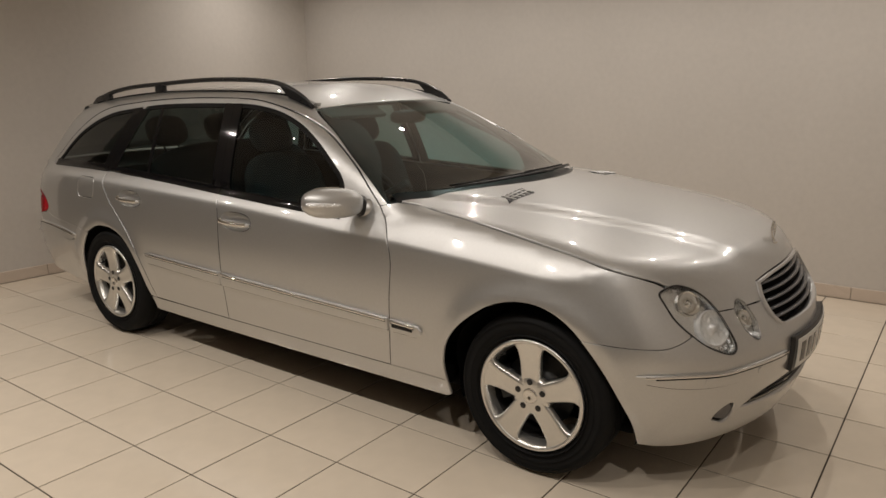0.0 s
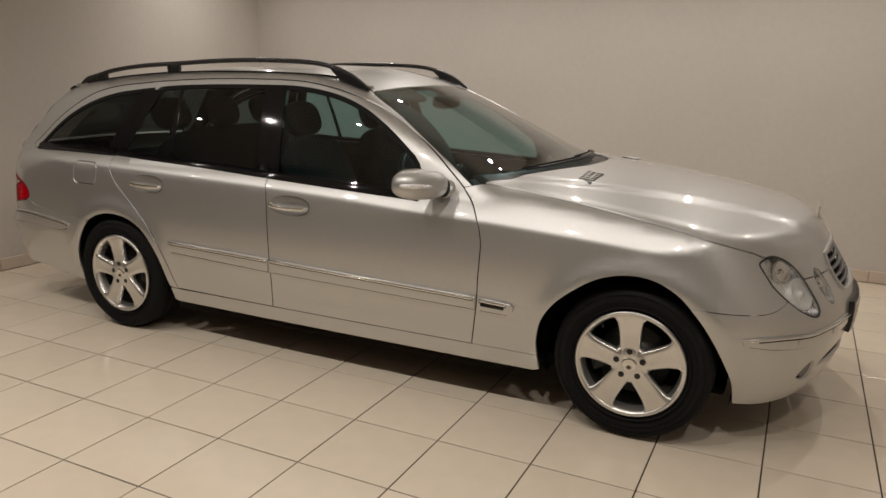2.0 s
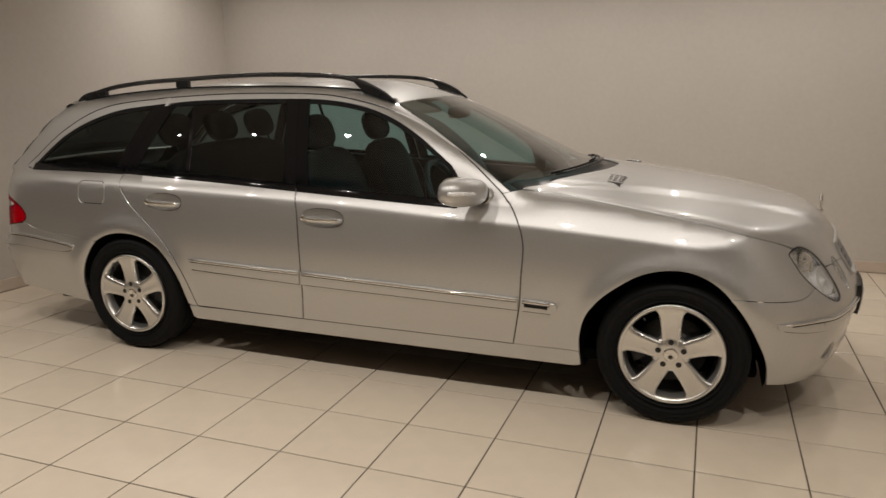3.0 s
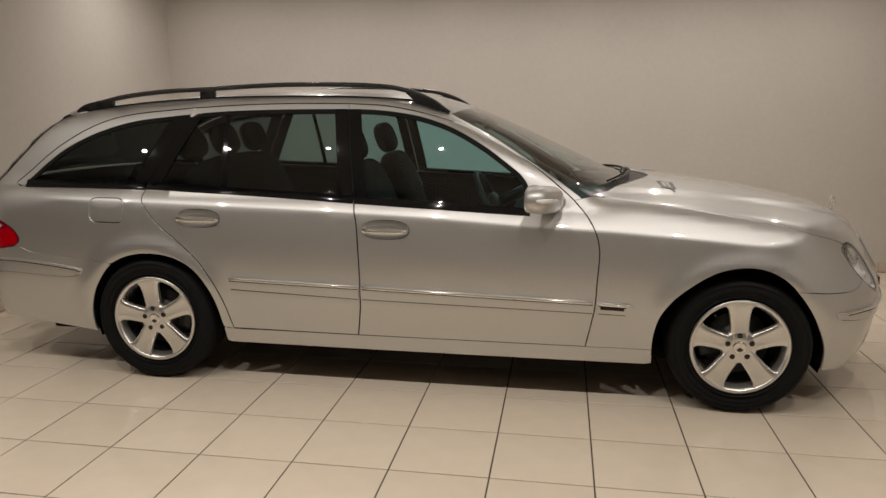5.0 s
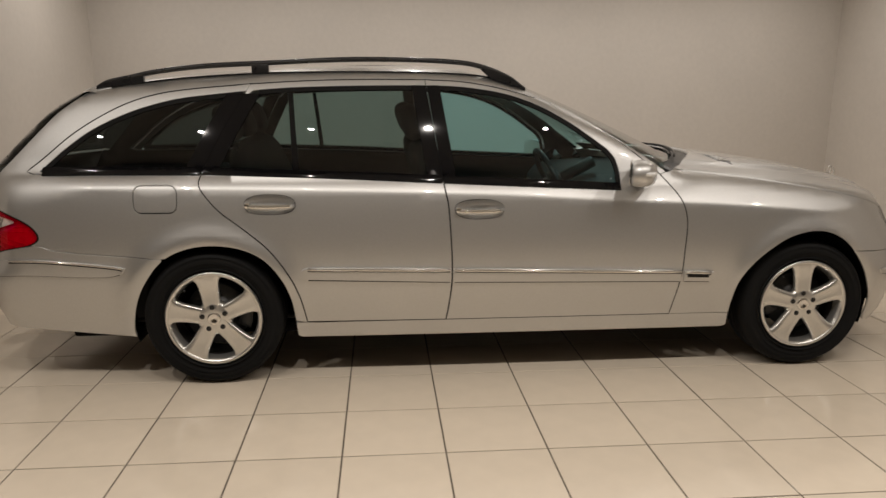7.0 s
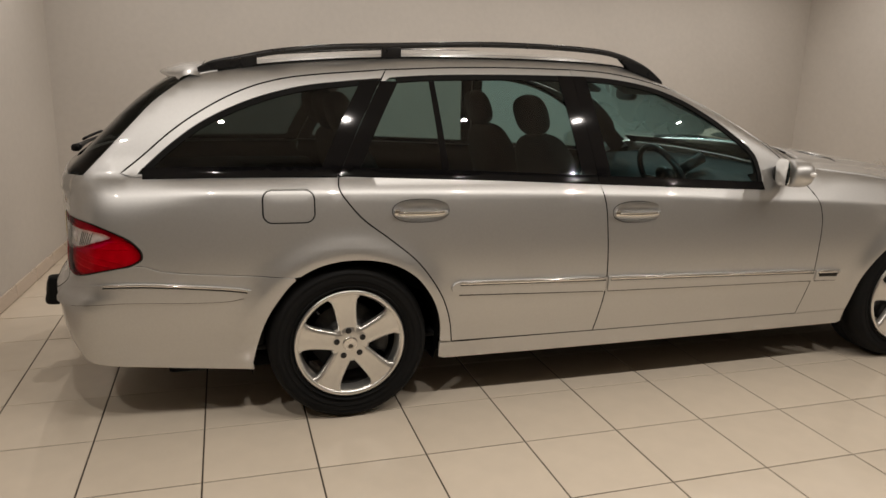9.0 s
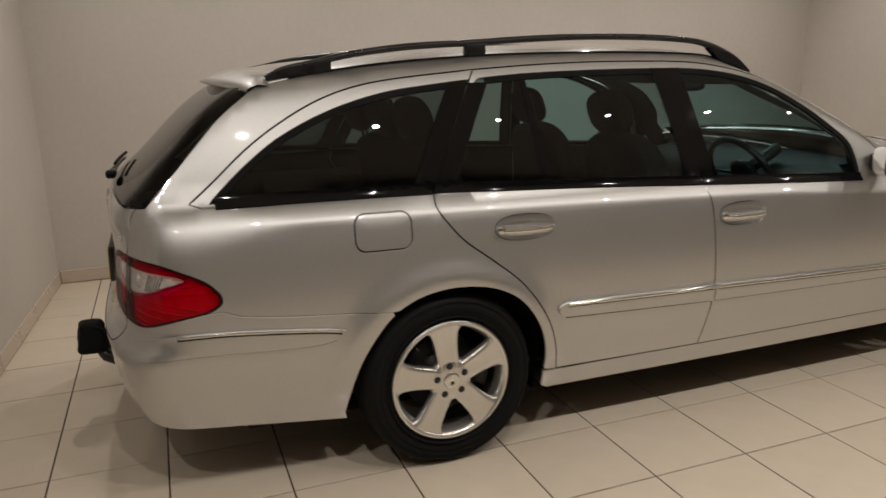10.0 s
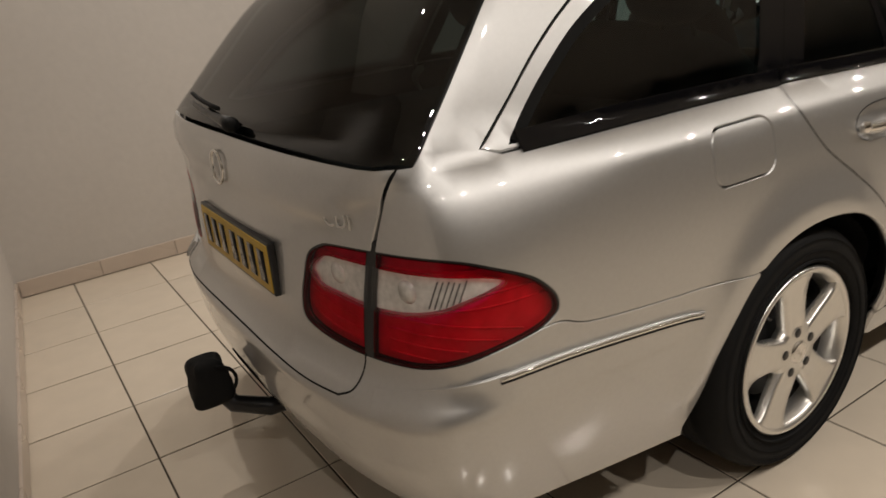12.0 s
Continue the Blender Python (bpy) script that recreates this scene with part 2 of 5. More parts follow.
AXLE, WHEEL_Z = 1.427, 0.318
side_plan = spline([-2.6, -2.2, -1.9, -1.5, -1.0, -0.3, 0.4, 1.0, 1.4, 1.7, 2.0, 2.3], [0.800, 0.830, 0.850, 0.867, 0.881, 0.892, 0.894, 0.892, 0.886, 0.872, 0.84, 0.78])
side_section = spline([0.14, 0.2, 0.26, 0.34, 0.42, 0.50, 0.58, 0.68, 0.78, 0.86, 0.93, 1.0, 1.1], [-0.088, -0.068, -0.052, -0.033, -0.0165, -0.004, 0.0, -0.002, -0.010, -0.020, -0.033, -0.049, -0.075])
crease = spline([-2.5, -2.2, -1.97, -1.4, -0.8, -0.35, 0.1, 0.47, 0.77, 1.06, 1.33, 1.55, 1.75, 1.95], [0.905, 0.918, 0.924, 0.921, 0.908, 0.894, 0.873, 0.85, 0.838, 0.82, 0.80, 0.781, 0.757, 0.71])
deck = spline([-2.6, -2.2, -1.5, -0.5, 0.5, 0.75, 1.0, 1.3, 1.6, 1.85, 2.0, 2.1], [1.00, 1.035, 1.06, 1.06, 1.05, 1.035, 1.018, 0.985, 0.943, 0.893, 0.852, 0.815])
nose = spline([0.14, 0.2, 0.28, 0.38, 0.48, 0.56, 0.62, 0.7, 0.8, 0.9], [2.10, 2.155, 2.195, 2.22, 2.23, 2.223, 2.195, 2.147, 2.085, 2.02])
tail = spline([0.14, 0.2, 0.28, 0.38, 0.5, 0.535, 0.562, 0.62, 0.75, 0.9, 1.0, 1.1], [-2.40, -2.445, -2.49, -2.53, -2.548, -2.545, -2.516, -2.500, -2.492, -2.482, -2.462, -2.425])
screen = spline([0.9, 1.0, 1.1, 1.2, 1.3, 1.38, 1.45], [1.17, 0.97, 0.76, 0.545, 0.32, 0.125, -0.06])
roof_line = spline([-2.3, -2.0, -1.6, -1.1, -0.6, -0.2, 0.1, 0.4], [1.335, 1.392, 1.437, 1.472, 1.481, 1.467, 1.428, 1.372])
backlight = spline([0.88, 0.94, 1.0, 1.1, 1.2, 1.3, 1.4, 1.5], [-2.470, -2.474, -2.445, -2.353, -2.254, -2.136, -1.990, -1.83])
house_belt = spline([-2.4, -2.1, -1.6, -1.0, -0.3, 0.4, 0.8, 1.1], [0.70, 0.737, 0.783, 0.812, 0.82, 0.812, 0.795, 0.775])


def lower_body(x, y, z):
    y = np.abs(y)
    flare = 0.0
    for ax in (AXLE, -AXLE):
        r = np.hypot(x - ax, z - WHEEL_Z)
        flare = flare + 0.016 * np.exp(-((r - 0.375) / 0.055) ** 2) * step(0.2, 0.4, z)
    wide, bend = side_plan(x), crease(x)
    side = y - (wide + side_section(z) + flare)
    lean = 0.66 + 0.22 * step(-1.6, -2.2, x)
    shoulder = (y - (wide + side_section(bend) + flare - lean * (z - bend))) / np.sqrt(1 + lean ** 2)
    ridge = step(0.045, -0.045, y - (0.34 + 0.27 * np.clip((2.05 - x) / 1.15, 0, 1.2))) * 0.016 * step(0.5, 0.8, x)
    top = z - (deck(x) - 0.10 * y ** 2 + ridge)
    front = (x - (nose(z) - 0.40 * y ** 2 - 0.10 * y ** 4)) * 0.86
    rear = (tail(z) - 0.006 + 0.08 * y ** 2 + 0.20 * y ** 4 - x) * 0.9
    f = smax(smax(side, front, 0.30), shoulder, 0.010 + 0.07 * step(-1.85, -2.35, x))
    f = smax(f, rear, 0.15)
    f = smax(f, top, 0.06 + 0.06 * step(-2.1, -1.6, x) - 0.05 * step(0.7, 1.0, x))
    return smax(f, 0.165 - z, 0.03)


def green_house(x, y, z):
    y = np.abs(y)
    side = (y - (house_belt(x) - 0.34 * np.maximum(z - 0.97, -0.04) - 0.22 * (z - 0.97) ** 2 - 12 * np.clip(crease(x) + 0.10 - z, 0, 0.15) ** 2)) * 0.92
    glass = (x - (screen(z) - 0.40 * y ** 2)) * 0.42
    top = z - (roof_line(x) - 0.11 * y ** 2)
    back = (backlight(z) + 0.045 * y ** 2 + 0.10 * y ** 4 - x) * 0.75
    f = smax(side, glass, 0.08)
    f = smax(f, back, 0.09)
    return smax(smax(f, top, 0.10), 0.90 - z, 0.02)


def body(x, y, z):
    """Below nought inside the car's outer skin."""
    return -smax(-lower_body(x, y, z), -green_house(x, y, z), 0.03 + 0.05 * step(-1.9, -2.25, x))


def skin(start, way, reach, depth=0.0):
    """Where rays from outside first meet the skin, or a layer that lies depth metres under it."""
    start, way = np.broadcast_arrays(np.asarray(start, float), np.asarray(way, float))
    near, far = np.zeros(len(start)), np.full(len(start), np.nan)
    last = body(*start.T) + depth
    for k in range(1, 121):
        d = reach * k / 120
        now = body(*(start + d * way).T) + depth
        hit = np.isnan(far) & (now < 0)
        far[hit] = d
        near[hit] = d - reach / 120
    ok = ~np.isnan(far)
    far = np.where(ok, far, reach)
    near = np.where(ok, near, reach)
    for _ in range(22):
        mid = (near + far) / 2
        inside = body(*(start + mid[:, None] * way).T) + depth < 0
        far, near = np.where(inside, mid, far), np.where(inside, near, mid)
    return start + far[:, None] * way, ok


def slope(p):
    """The outward normal of the skin."""
    e, g = 2e-3, []
    for k in range(3):
        d = np.zeros(3)
        d[k] = e
        g.append(body(*(p + d).T) - body(*(p - d).T))
    g = np.stack(g, -1)
    return g / np.maximum(np.linalg.norm(g, axis=-1, keepdims=True), 1e-9)


def run(pts, n=5):
    """A smooth line through points."""
    p = np.array(pts, float)
    q = np.vstack([2 * p[0] - p[1], p, 2 * p[-1] - p[-2]])
    out = []
    for i in range(len(p) - 1):
        a, b, c, d = q[i:i + 4]
        for t in np.arange(n) / n:
            out.append(0.5 * (2 * b + (c - a) * t + (2 * a - 5 * b + 4 * c - d) * t * t + (3 * b - a - 3 * c + d) * t ** 3))
    return np.array(out + [p[-1]])


def join(*lines):
    out = [np.asarray(lines[0], float)]
    for l in lines[1:]:
        l = np.asarray(l, float)
        out.append(l[1:] if np.linalg.norm(l[0] - out[-1][-1]) < 1e-6 else l)
    return np.vstack(out)


def loop(pts, n=6):
    """A smooth closed line."""
    p = np.array(pts, float)
    return run(np.vstack([p[-2:], p, p[:2]]), n)[2 * n:-2 * n]


def rounded(u0, v0, u1, v1, r, n=5):
    """A box with rounded corners."""
    out = []
    for cu, cv, a in ((u1 - r, v1 - r, 0), (u0 + r, v1 - r, 90), (u0 + r, v0 + r, 180), (u1 - r, v0 + r, 270)):
        out += [(cu + r * math.cos(radians(a + 90 * k / n)), cv + r * math.sin(radians(a + 90 * k / n))) for k in range(n + 1)]
    return np.array(out)


# Views: from a panel's two coordinates to rays that meet the skin
def SIDE(p):
    n = len(p)
    return np.stack([p[:, 0], np.full(n, -1.6), p[:, 1]], 1), np.tile([0.0, 1, 0], (n, 1)), 1.6


def TOP(p):
    n = len(p)
    return np.stack([p[:, 0], p[:, 1], np.full(n, 2.0)], 1), np.tile([0.0, 0, -1], (n, 1)), 1.4


def wrap(axis, sense):
    def view(p):
        t = np.radians(p[:, 0])
        d = np.stack([sense * np.cos(t), -np.sin(t), 0 * t], 1)
        return np.array([axis, 0, 0]) + 1.5 * d + np.outer(p[:, 1], [0, 0, 1]), -d, 1.5
    return view


WRAP_F, WRAP_B = wrap(1.35, 1), wrap(-1.6, -1)


def tilted(dx, dz):
    d, e = np.array([dx, 0, dz]), np.array([-dz, 0, dx])

    def view(p):
        return np.outer(p[:, 0], [0, 1, 0]) + np.outer(p[:, 1], e) + 3.6 * d, np.tile(-d, (len(p), 1)), 3.6
    view.flat = lambda q: np.stack([q[:, 1], q @ e], 1)
    return view


NOSE, SCREEN, HATCH = tilted(0.6, 0.8), tilted(0.447, 0.894), tilted(-0.8, 0.6)
SIDE.flat = lambda q: q[:, [0, 2]]
TOP.flat = lambda q: q[:, [0, 1]]
WRAP_F.flat = lambda q: np.stack([np.degrees(np.arctan2(-q[:, 1], q[:, 0] - 1.35)), q[:, 2]], 1)
WRAP_B.flat = lambda q: np.stack([np.degrees(np.arctan2(-q[:, 1], -1.6 - q[:, 0])), q[:, 2]], 1)
STRETCH = {id(WRAP_F): 90.0, id(WRAP_B): 90.0}


def on_skin(view, pts, depth=0.0):
    return skin(*view(np.asarray(pts, float)), depth)[0]


def mirror(p):
    return np.asarray(p)[::-1] * [-1, 1]


def inside(poly, pts):
    x, y = pts[:, 0], pts[:, 1]
    odd = np.zeros(len(pts), bool)
    a, b = poly, np.roll(poly, -1, 0)
    for (x0, y0), (x1, y1) in zip(a, b):
        if y0 != y1:
            odd ^= ((y0 > y) != (y1 > y)) & (x < (x1 - x0) * (y - y0) / (y1 - y0) + x0)
    return odd


def inset(poly, gap):
    area = np.sum(poly[:, 0] * np.roll(poly[:, 1], -1) - np.roll(poly[:, 0], -1) * poly[:, 1])
    e = np.roll(poly, -1, 0) - poly
    n = np.stack([-e[:, 1], e[:, 0]], 1) / np.maximum(np.linalg.norm(e, axis=1, keepdims=True), 1e-9) * np.sign(area)
    m = n + np.roll(n, 1, 0)
    m /= np.maximum(np.linalg.norm(m, axis=1, keepdims=True), 0.35)
    return poly + m * gap


def dense(poly, cell):
    out = []
    for a, b in zip(poly, np.roll(poly, -1, 0)):
        k = max(1, int(np.ceil(np.linalg.norm(b - a) / cell)))
        out += [a + (b - a) * i / k for i in range(k)]
    return np.array(out)


def tidy(poly):
    keep = np.linalg.norm(poly - np.roll(poly, 1, 0), axis=1) > 4e-4
    return poly[keep]


def lay(outline, view, holes=(), gap=0.0034, cell=0.045, depth=0.0, rim=0.016):
    """A panel cut from the skin: its points, faces and corner normals. holes are cut out and may cross the edge."""
    k = np.array([1 / STRETCH.get(id(view), 1.0), 1.0])
    edge = dense(tidy(inset(tidy(np.asarray(outline, float) * k), gap)), cell * 0.7)
    cuts = [dense(tidy(inset(tidy(np.asarray(h, float) * k), -gap)), cell * 0.5) for h in holes]
    lo, hi = edge.min(0), edge.max(0)
    gx, gy = np.meshgrid(np.arange(lo[0] + cell / 2, hi[0], cell), np.arange(lo[1] + cell / 2, hi[1], cell * 0.9))
    gx = gx + (np.arange(len(gx)) % 2)[:, None] * cell / 2
    inner = np.stack([gx.ravel(), gy.ravel()], 1)
    inner = inner[inside(edge, inner)]
    rims = np.vstack([edge, *cuts]) if cuts else edge
    if len(inner):
        near = np.min(((inner[:, None] - rims[None]) ** 2).sum(-1), 1)
        inner = inner[near > (0.45 * cell) ** 2]
    if view is SIDE:
        # close rows along the shoulder crease keep it crisp
        along = np.arange(lo[0], hi[0], cell * 0.6)
        rows = np.vstack([np.stack([along, crease(along) + d], 1) for d in (-0.009, 0.0, 0.009)])
        rows = rows[inside(edge, rows)]
        if len(rows):
            inner = inner[np.abs(inner[:, 1] - crease(inner[:, 0])) > 0.017]
            rows = rows[np.min(((rows[:, None] - rims[None]) ** 2).sum(-1), 1) > 0.006 ** 2]
            inner = np.vstack([inner, rows])
    pts, links = [], []
    for ring in (edge, *cuts):
        base = len(pts)
        pts += [Vector(p) for p in ring]
        links += [(base + i, base + (i + 1) % len(ring)) for i in range(len(ring))]
    pts += [Vector(p) for p in inner]
    flat, _, tris, *_ = delaunay_2d_cdt(pts, links, [], 0, 1e-6)
    uv = np.array([tuple(p) for p in flat])
    tris = np.array(tris)
    mid = uv[tris].mean(1)
    ok = inside(edge, mid)
    for c in cuts:
        ok &= ~inside(c, mid)
    e1, e2 = uv[tris[:, 1]] - uv[tris[:, 0]], uv[tris[:, 2]] - uv[tris[:, 0]]
    ok &= np.abs(e1[:, 0] * e2[:, 1] - e1[:, 1] * e2[:, 0]) > 2e-7
    tris = tris[ok]
    used = np.unique(tris)
    back = np.full(len(uv), -1)
    back[used] = np.arange(len(used))
    uv, tris = uv[used], back[tris]
    p, _ = skin(*view(uv / k), depth)
    n = slope(p)
    face = np.cross(p[tris[:, 1]] - p[tris[:, 0]], p[tris[:, 2]] - p[tris[:, 0]])
    turn = (face * n[tris[:, 0]]).sum(1) < 0
    tris[turn] = tris[turn][:, ::-1]
    faces, normals = [tuple(int(i) for i in t) for t in tris], [n[i] for t in tris for i in t]
    if rim:
        ends = {}
        for t in faces:
            for a, b in ((t[0], t[1]), (t[1], t[2]), (t[2], t[0])):
                if (b, a) in ends:
                    del ends[(b, a)]
                else:
                    ends[(a, b)] = True
        count = len(p)
        low = {}
        extra = []
        for a, b in ends:
            for i in (a, b):
                if i not in low:
                    low[i] = count + len(extra)
                    extra.append(p[i] - rim * n[i])
        p = np.vstack([p, extra]) if extra else p
        for a, b in ends:
            out = np.cross(p[b] - p[a], n[a])
            out = out / max(np.linalg.norm(out), 1e-9)
            faces.append((b, a, low[a], low[b]))
            soft = [(0.85 * n[i] + 0.5 * out) for i in (b, a)]
            normals += [s / np.linalg.norm(s) for s in soft] + [out, out]
    return p, faces, np.array(normals)


def mount(name, laid, mat, parent, label="", flip=False):
    """A laid panel as an object; flip puts it on the car's other side."""
    p, faces, normals = laid
    if flip:
        p, normals = p * [1, -1, 1], normals * [1, -1, 1]
        out, k, order = [], 0, []
        for f in faces:
            out.append(f[::-1])
            order += list(range(k + len(f) - 1, k - 1, -1))
            k += len(f)
        faces, normals = out, normals[order]
    mesh = bpy.data.meshes.new(name)
    mesh.from_pydata([tuple(map(float, q)) for q in p], [], faces)
    mesh.materials.append(mat)
    mesh.shade_smooth()
    mesh.normals_split_custom_set([tuple(map(float, q)) for q in normals])
    ob = new(name, mesh)
    ob.parent = parent
    return tagged(ob, label)

# ---- the car: lines of the side view (along, up) ----
RING = run([(-2.235, 0.99), (-2.16, 1.05), (-2.059, 1.137), (-1.957, 1.208), (-1.828, 1.278), (-1.698, 1.324), (-1.54, 1.352), (-1.243, 1.379)])
TOP_REAR = run([(-1.243, 1.379), (-0.978, 1.394), (-0.707, 1.401), (-0.434, 1.400)])
TOP_FRONT = run([(-0.434, 1.400), (-0.27, 1.392), (-0.106, 1.367), (0.058, 1.326), (0.196, 1.276), (0.331, 1.208), (0.488, 1.112), (0.618, 1.010), (0.67, 0.965)])
DOOR_NOSE = run([(0.67, 0.965), (0.731, 0.895), (0.769, 0.828), (0.785, 0.766), (0.788, 0.714), (0.782, 0.606), (0.777, 0.494), (0.764, 0.408), (0.742, 0.285)])
B_LINE = run([(-0.434, 1.400), (-0.364, 0.947), (-0.345, 0.85), (-0.337, 0.763), (-0.328, 0.6), (-0.328, 0.466), (-0.341, 0.351), (-0.352, 0.286)])
C_TOP = run([(-1.243, 1.379), (-1.355, 1.184), (-1.456, 0.984)])
C_LOW = run([(-1.456, 0.984), (-1.462, 0.934), (-1.427, 0.878), (-1.368, 0.813), (-1.263, 0.733), (-1.159, 0.643), (-1.073, 0.522), (-1.027, 0.41), (-1.002, 0.288)])
PANE_TOP = run([(-2.175, 0.988), (-2.13, 1.03), (-2.054, 1.096), (-1.952, 1.169), (-1.823, 1.233), (-1.692, 1.279), (-1.56, 1.310), (-1.426, 1.327), (-1.24, 1.346), (-1.053, 1.36), (-0.811, 1.368), (-0.542, 1.371), (-0.325, 1.369), (-0.162, 1.353), (-0.026, 1.325), (0.109, 1.276), (0.242, 1.203), (0.335, 1.139), (0.415, 1.08)])
PANE_NOSE = run([(0.415, 1.08), (0.45, 1.035), (0.468, 0.97), (0.47, 0.908)])
BELT = run([(-2.175, 0.988), (-1.88, 0.992), (-1.48, 0.989), (-1.217, 0.981), (-0.8, 0.967), (-0.364, 0.947), (0.1, 0.925), (0.47, 0.908)])
ARCH_R = run([(-1.05, 0.205), (-1.055, 0.295), (-1.071, 0.412), (-1.112, 0.51), (-1.184, 0.597), (-1.288, 0.649), (-1.418, 0.664), (-1.537, 0.646), (-1.634, 0.596), (-1.701, 0.518), (-1.749, 0.434), (-1.782, 0.335), (-1.80, 0.25)])
ARCH_F = run([(1.046, 0.205), (1.042, 0.285), (1.044, 0.368), (1.066, 0.458), (1.122, 0.540), (1.200, 0.608), (1.294, 0.666), (1.406, 0.693), (1.510, 0.681), (1.605, 0.626), (1.695, 0.520), (1.757, 0.412), (1.803, 0.301), (1.815, 0.198)])
PILLAR = run([(0.70, 0.978), (0.553, 1.081), (0.298, 1.236), (0.067, 1.353)])
EAVES = run([(0.067, 1.353), (-0.02, 1.388), (-0.2, 1.421), (-0.6, 1.434), (-1.1, 1.429), (-1.5, 1.407), (-1.8, 1.373), (-1.985, 1.340)])
SILL = 0.286


def cut(line, axis, lo, hi):
    """The stretch of a line between two values of one coordinate."""
    return line[(line[:, axis] >= lo - 1e-6) & (line[:, axis] <= hi + 1e-6)]


def at_x(line, x):
    i = np.argsort(line[:, 0])
    return np.array([x, np.interp(x, line[i, 0], line[i, 1])])


def at_z(line, z):
    i = np.argsort(line[:, 1])
    return np.array([np.interp(z, line[i, 1], line[i, 0]), z])


# Lines round the ends (turn in degrees, up)
HEADLIGHT = loop([(55.4, 0.752), (54.0, 0.773), (50.7, 0.781), (45.9, 0.755), (41.6, 0.697), (38.6, 0.612), (37.7, 0.560), (39.6, 0.543), (44.9, 0.577), (49.2, 0.628), (52.8, 0.685)])
HEADLIGHT_IN = loop([(35.6, 0.700), (34.0, 0.709), (31.8, 0.690), (29.9, 0.632), (29.9, 0.580), (31.6, 0.574), (34.6, 0.620), (36.1, 0.675)])
TAIL_LIGHT = loop([(25.2, 0.767), (26.5, 0.797), (28.9, 0.818), (31.0, 0.826), (37.0, 0.831), (42.5, 0.831), (46.4, 0.823), (49.4, 0.803), (52.9, 0.769), (54.9, 0.733), (55.5, 0.706), (55.0, 0.686), (53.0, 0.667), (49.5, 0.653), (46.6, 0.640), (43.0, 0.623), (39.5, 0.615), (34.6, 0.613), (30.5, 0.616), (25.8, 0.627), (23.4, 0.650), (23.8, 0.71)])
HATCH_SIDE = run([(41.1, 0.985), (39.0, 0.916), (37.2, 0.830), (35.8, 0.742), (34.6, 0.630), (33.9, 0.580), (33.0, 0.548), (31.0, 0.532)])
HATCH_FOOT = run([(31.0, 0.532), (24.9, 0.530), (16.9, 0.535), (8.0, 0.539), (0.0, 0.540)])
BUMPER_TOP_R = run([(87.5, 0.606), (79.4, 0.615), (67.5, 0.629), (59.0, 0.645), (55.2, 0.668), (50.0, 0.655), (44.0, 0.627), (38.5, 0.614), (34.4, 0.612)])
GRILLE = join(run([(24.6, 0.748), (25.4, 0.70), (24.2, 0.64), (21.8, 0.602)]), run([(21.8, 0.602), (18.0, 0.593), (0.0, 0.590)]), run([(0.0, 0.590), (-18.0, 0.593), (-21.8, 0.602)]), run([(-21.8, 0.602), (-24.2, 0.64), (-25.4, 0.70), (-24.6, 0.748)]), run([(-24.6, 0.748), (-15.0, 0.763), (0.0, 0.768), (15.0, 0.763), (24.6, 0.748)]))
NOSE_SEAM = 0.683
TAIL_PALE = loop([(26.2, 0.758), (29.1, 0.795), (32.5, 0.800), (36.0, 0.800), (39.6, 0.799), (43.9, 0.797), (47.9, 0.790), (50.2, 0.775), (48.9, 0.763), (46.6, 0.750), (44.4, 0.736), (41.5, 0.725), (38.0, 0.719), (35.0, 0.721), (31.6, 0.727), (27.7, 0.733)])
TAIL_SPLIT = np.array([(34.1, 0.58), (35.2, 0.58), (36.6, 0.74), (37.9, 0.85), (36.8, 0.85), (35.4, 0.74)])
INTAKE = join(run([(34.8, 0.322), (28.5, 0.362), (17.0, 0.388), (0.0, 0.394), (-17.0, 0.388), (-28.5, 0.362), (-34.8, 0.322)]), run([(-34.8, 0.322), (-24.0, 0.314), (0.0, 0.318), (24.0, 0.314), (34.8, 0.322)])[:-1])
FOG = loop([(42.2, 0.292), (41.2, 0.326), (38.4, 0.352), (36.6, 0.344), (36.6, 0.300), (38.9, 0.272)])

car = thing("estate_car", "silver metallic estate car with black roof rails parked on tiles", "car")


def lamp_holes(view):
    """The lamps' outlines on both sides, in a view's own coordinates."""
    lines = [(WRAP_F, HEADLIGHT), (WRAP_F, HEADLIGHT_IN), (WRAP_B, TAIL_LIGHT)]
    return {n: view.flat(on_skin(v, l)) for n, (v, l) in zip(("head", "head_in", "tail"), lines)}


side_cut = lamp_holes(SIDE)
nose_cut = lamp_holes(NOSE)
hatch_edge = SIDE.flat(on_skin(WRAP_B, HATCH_SIDE))
glass_side = run([(-1.985, 1.340), (-2.02, 1.318), (-2.115, 1.246), (-2.184, 1.175), (-2.257, 1.096), (-2.313, 1.036), (-2.362, 0.985)])

# outer panels of one flank; the other is its mirror
arch_top_r = ARCH_R[(ARCH_R[:, 1] >= SILL) & ~((ARCH_R[:, 0] < -1.418) & (ARCH_R[:, 1] < 0.600))]
bumper_r = SIDE.flat(on_skin(WRAP_B, BUMPER_TOP_R))
body_side = join([(-1.002, SILL)], arch_top_r, bumper_r, hatch_edge[::-1][1:], glass_side[::-1], EAVES[::-1], PILLAR[::-1], [(0.70, 0.972), (0.67, 0.965)], TOP_FRONT[::-1], TOP_REAR[::-1], RING[::-1], [(-2.2, 0.978), (-1.9, 0.980), (-1.456, 0.978)], C_LOW[1:])
front_pane = join([at_x(BELT, -0.358)], cut(BELT, 0, -0.35, 0.47), PANE_NOSE[::-1], cut(PANE_TOP, 0, -0.42, 0.41)[::-1], [at_x(PANE_TOP, -0.428)])
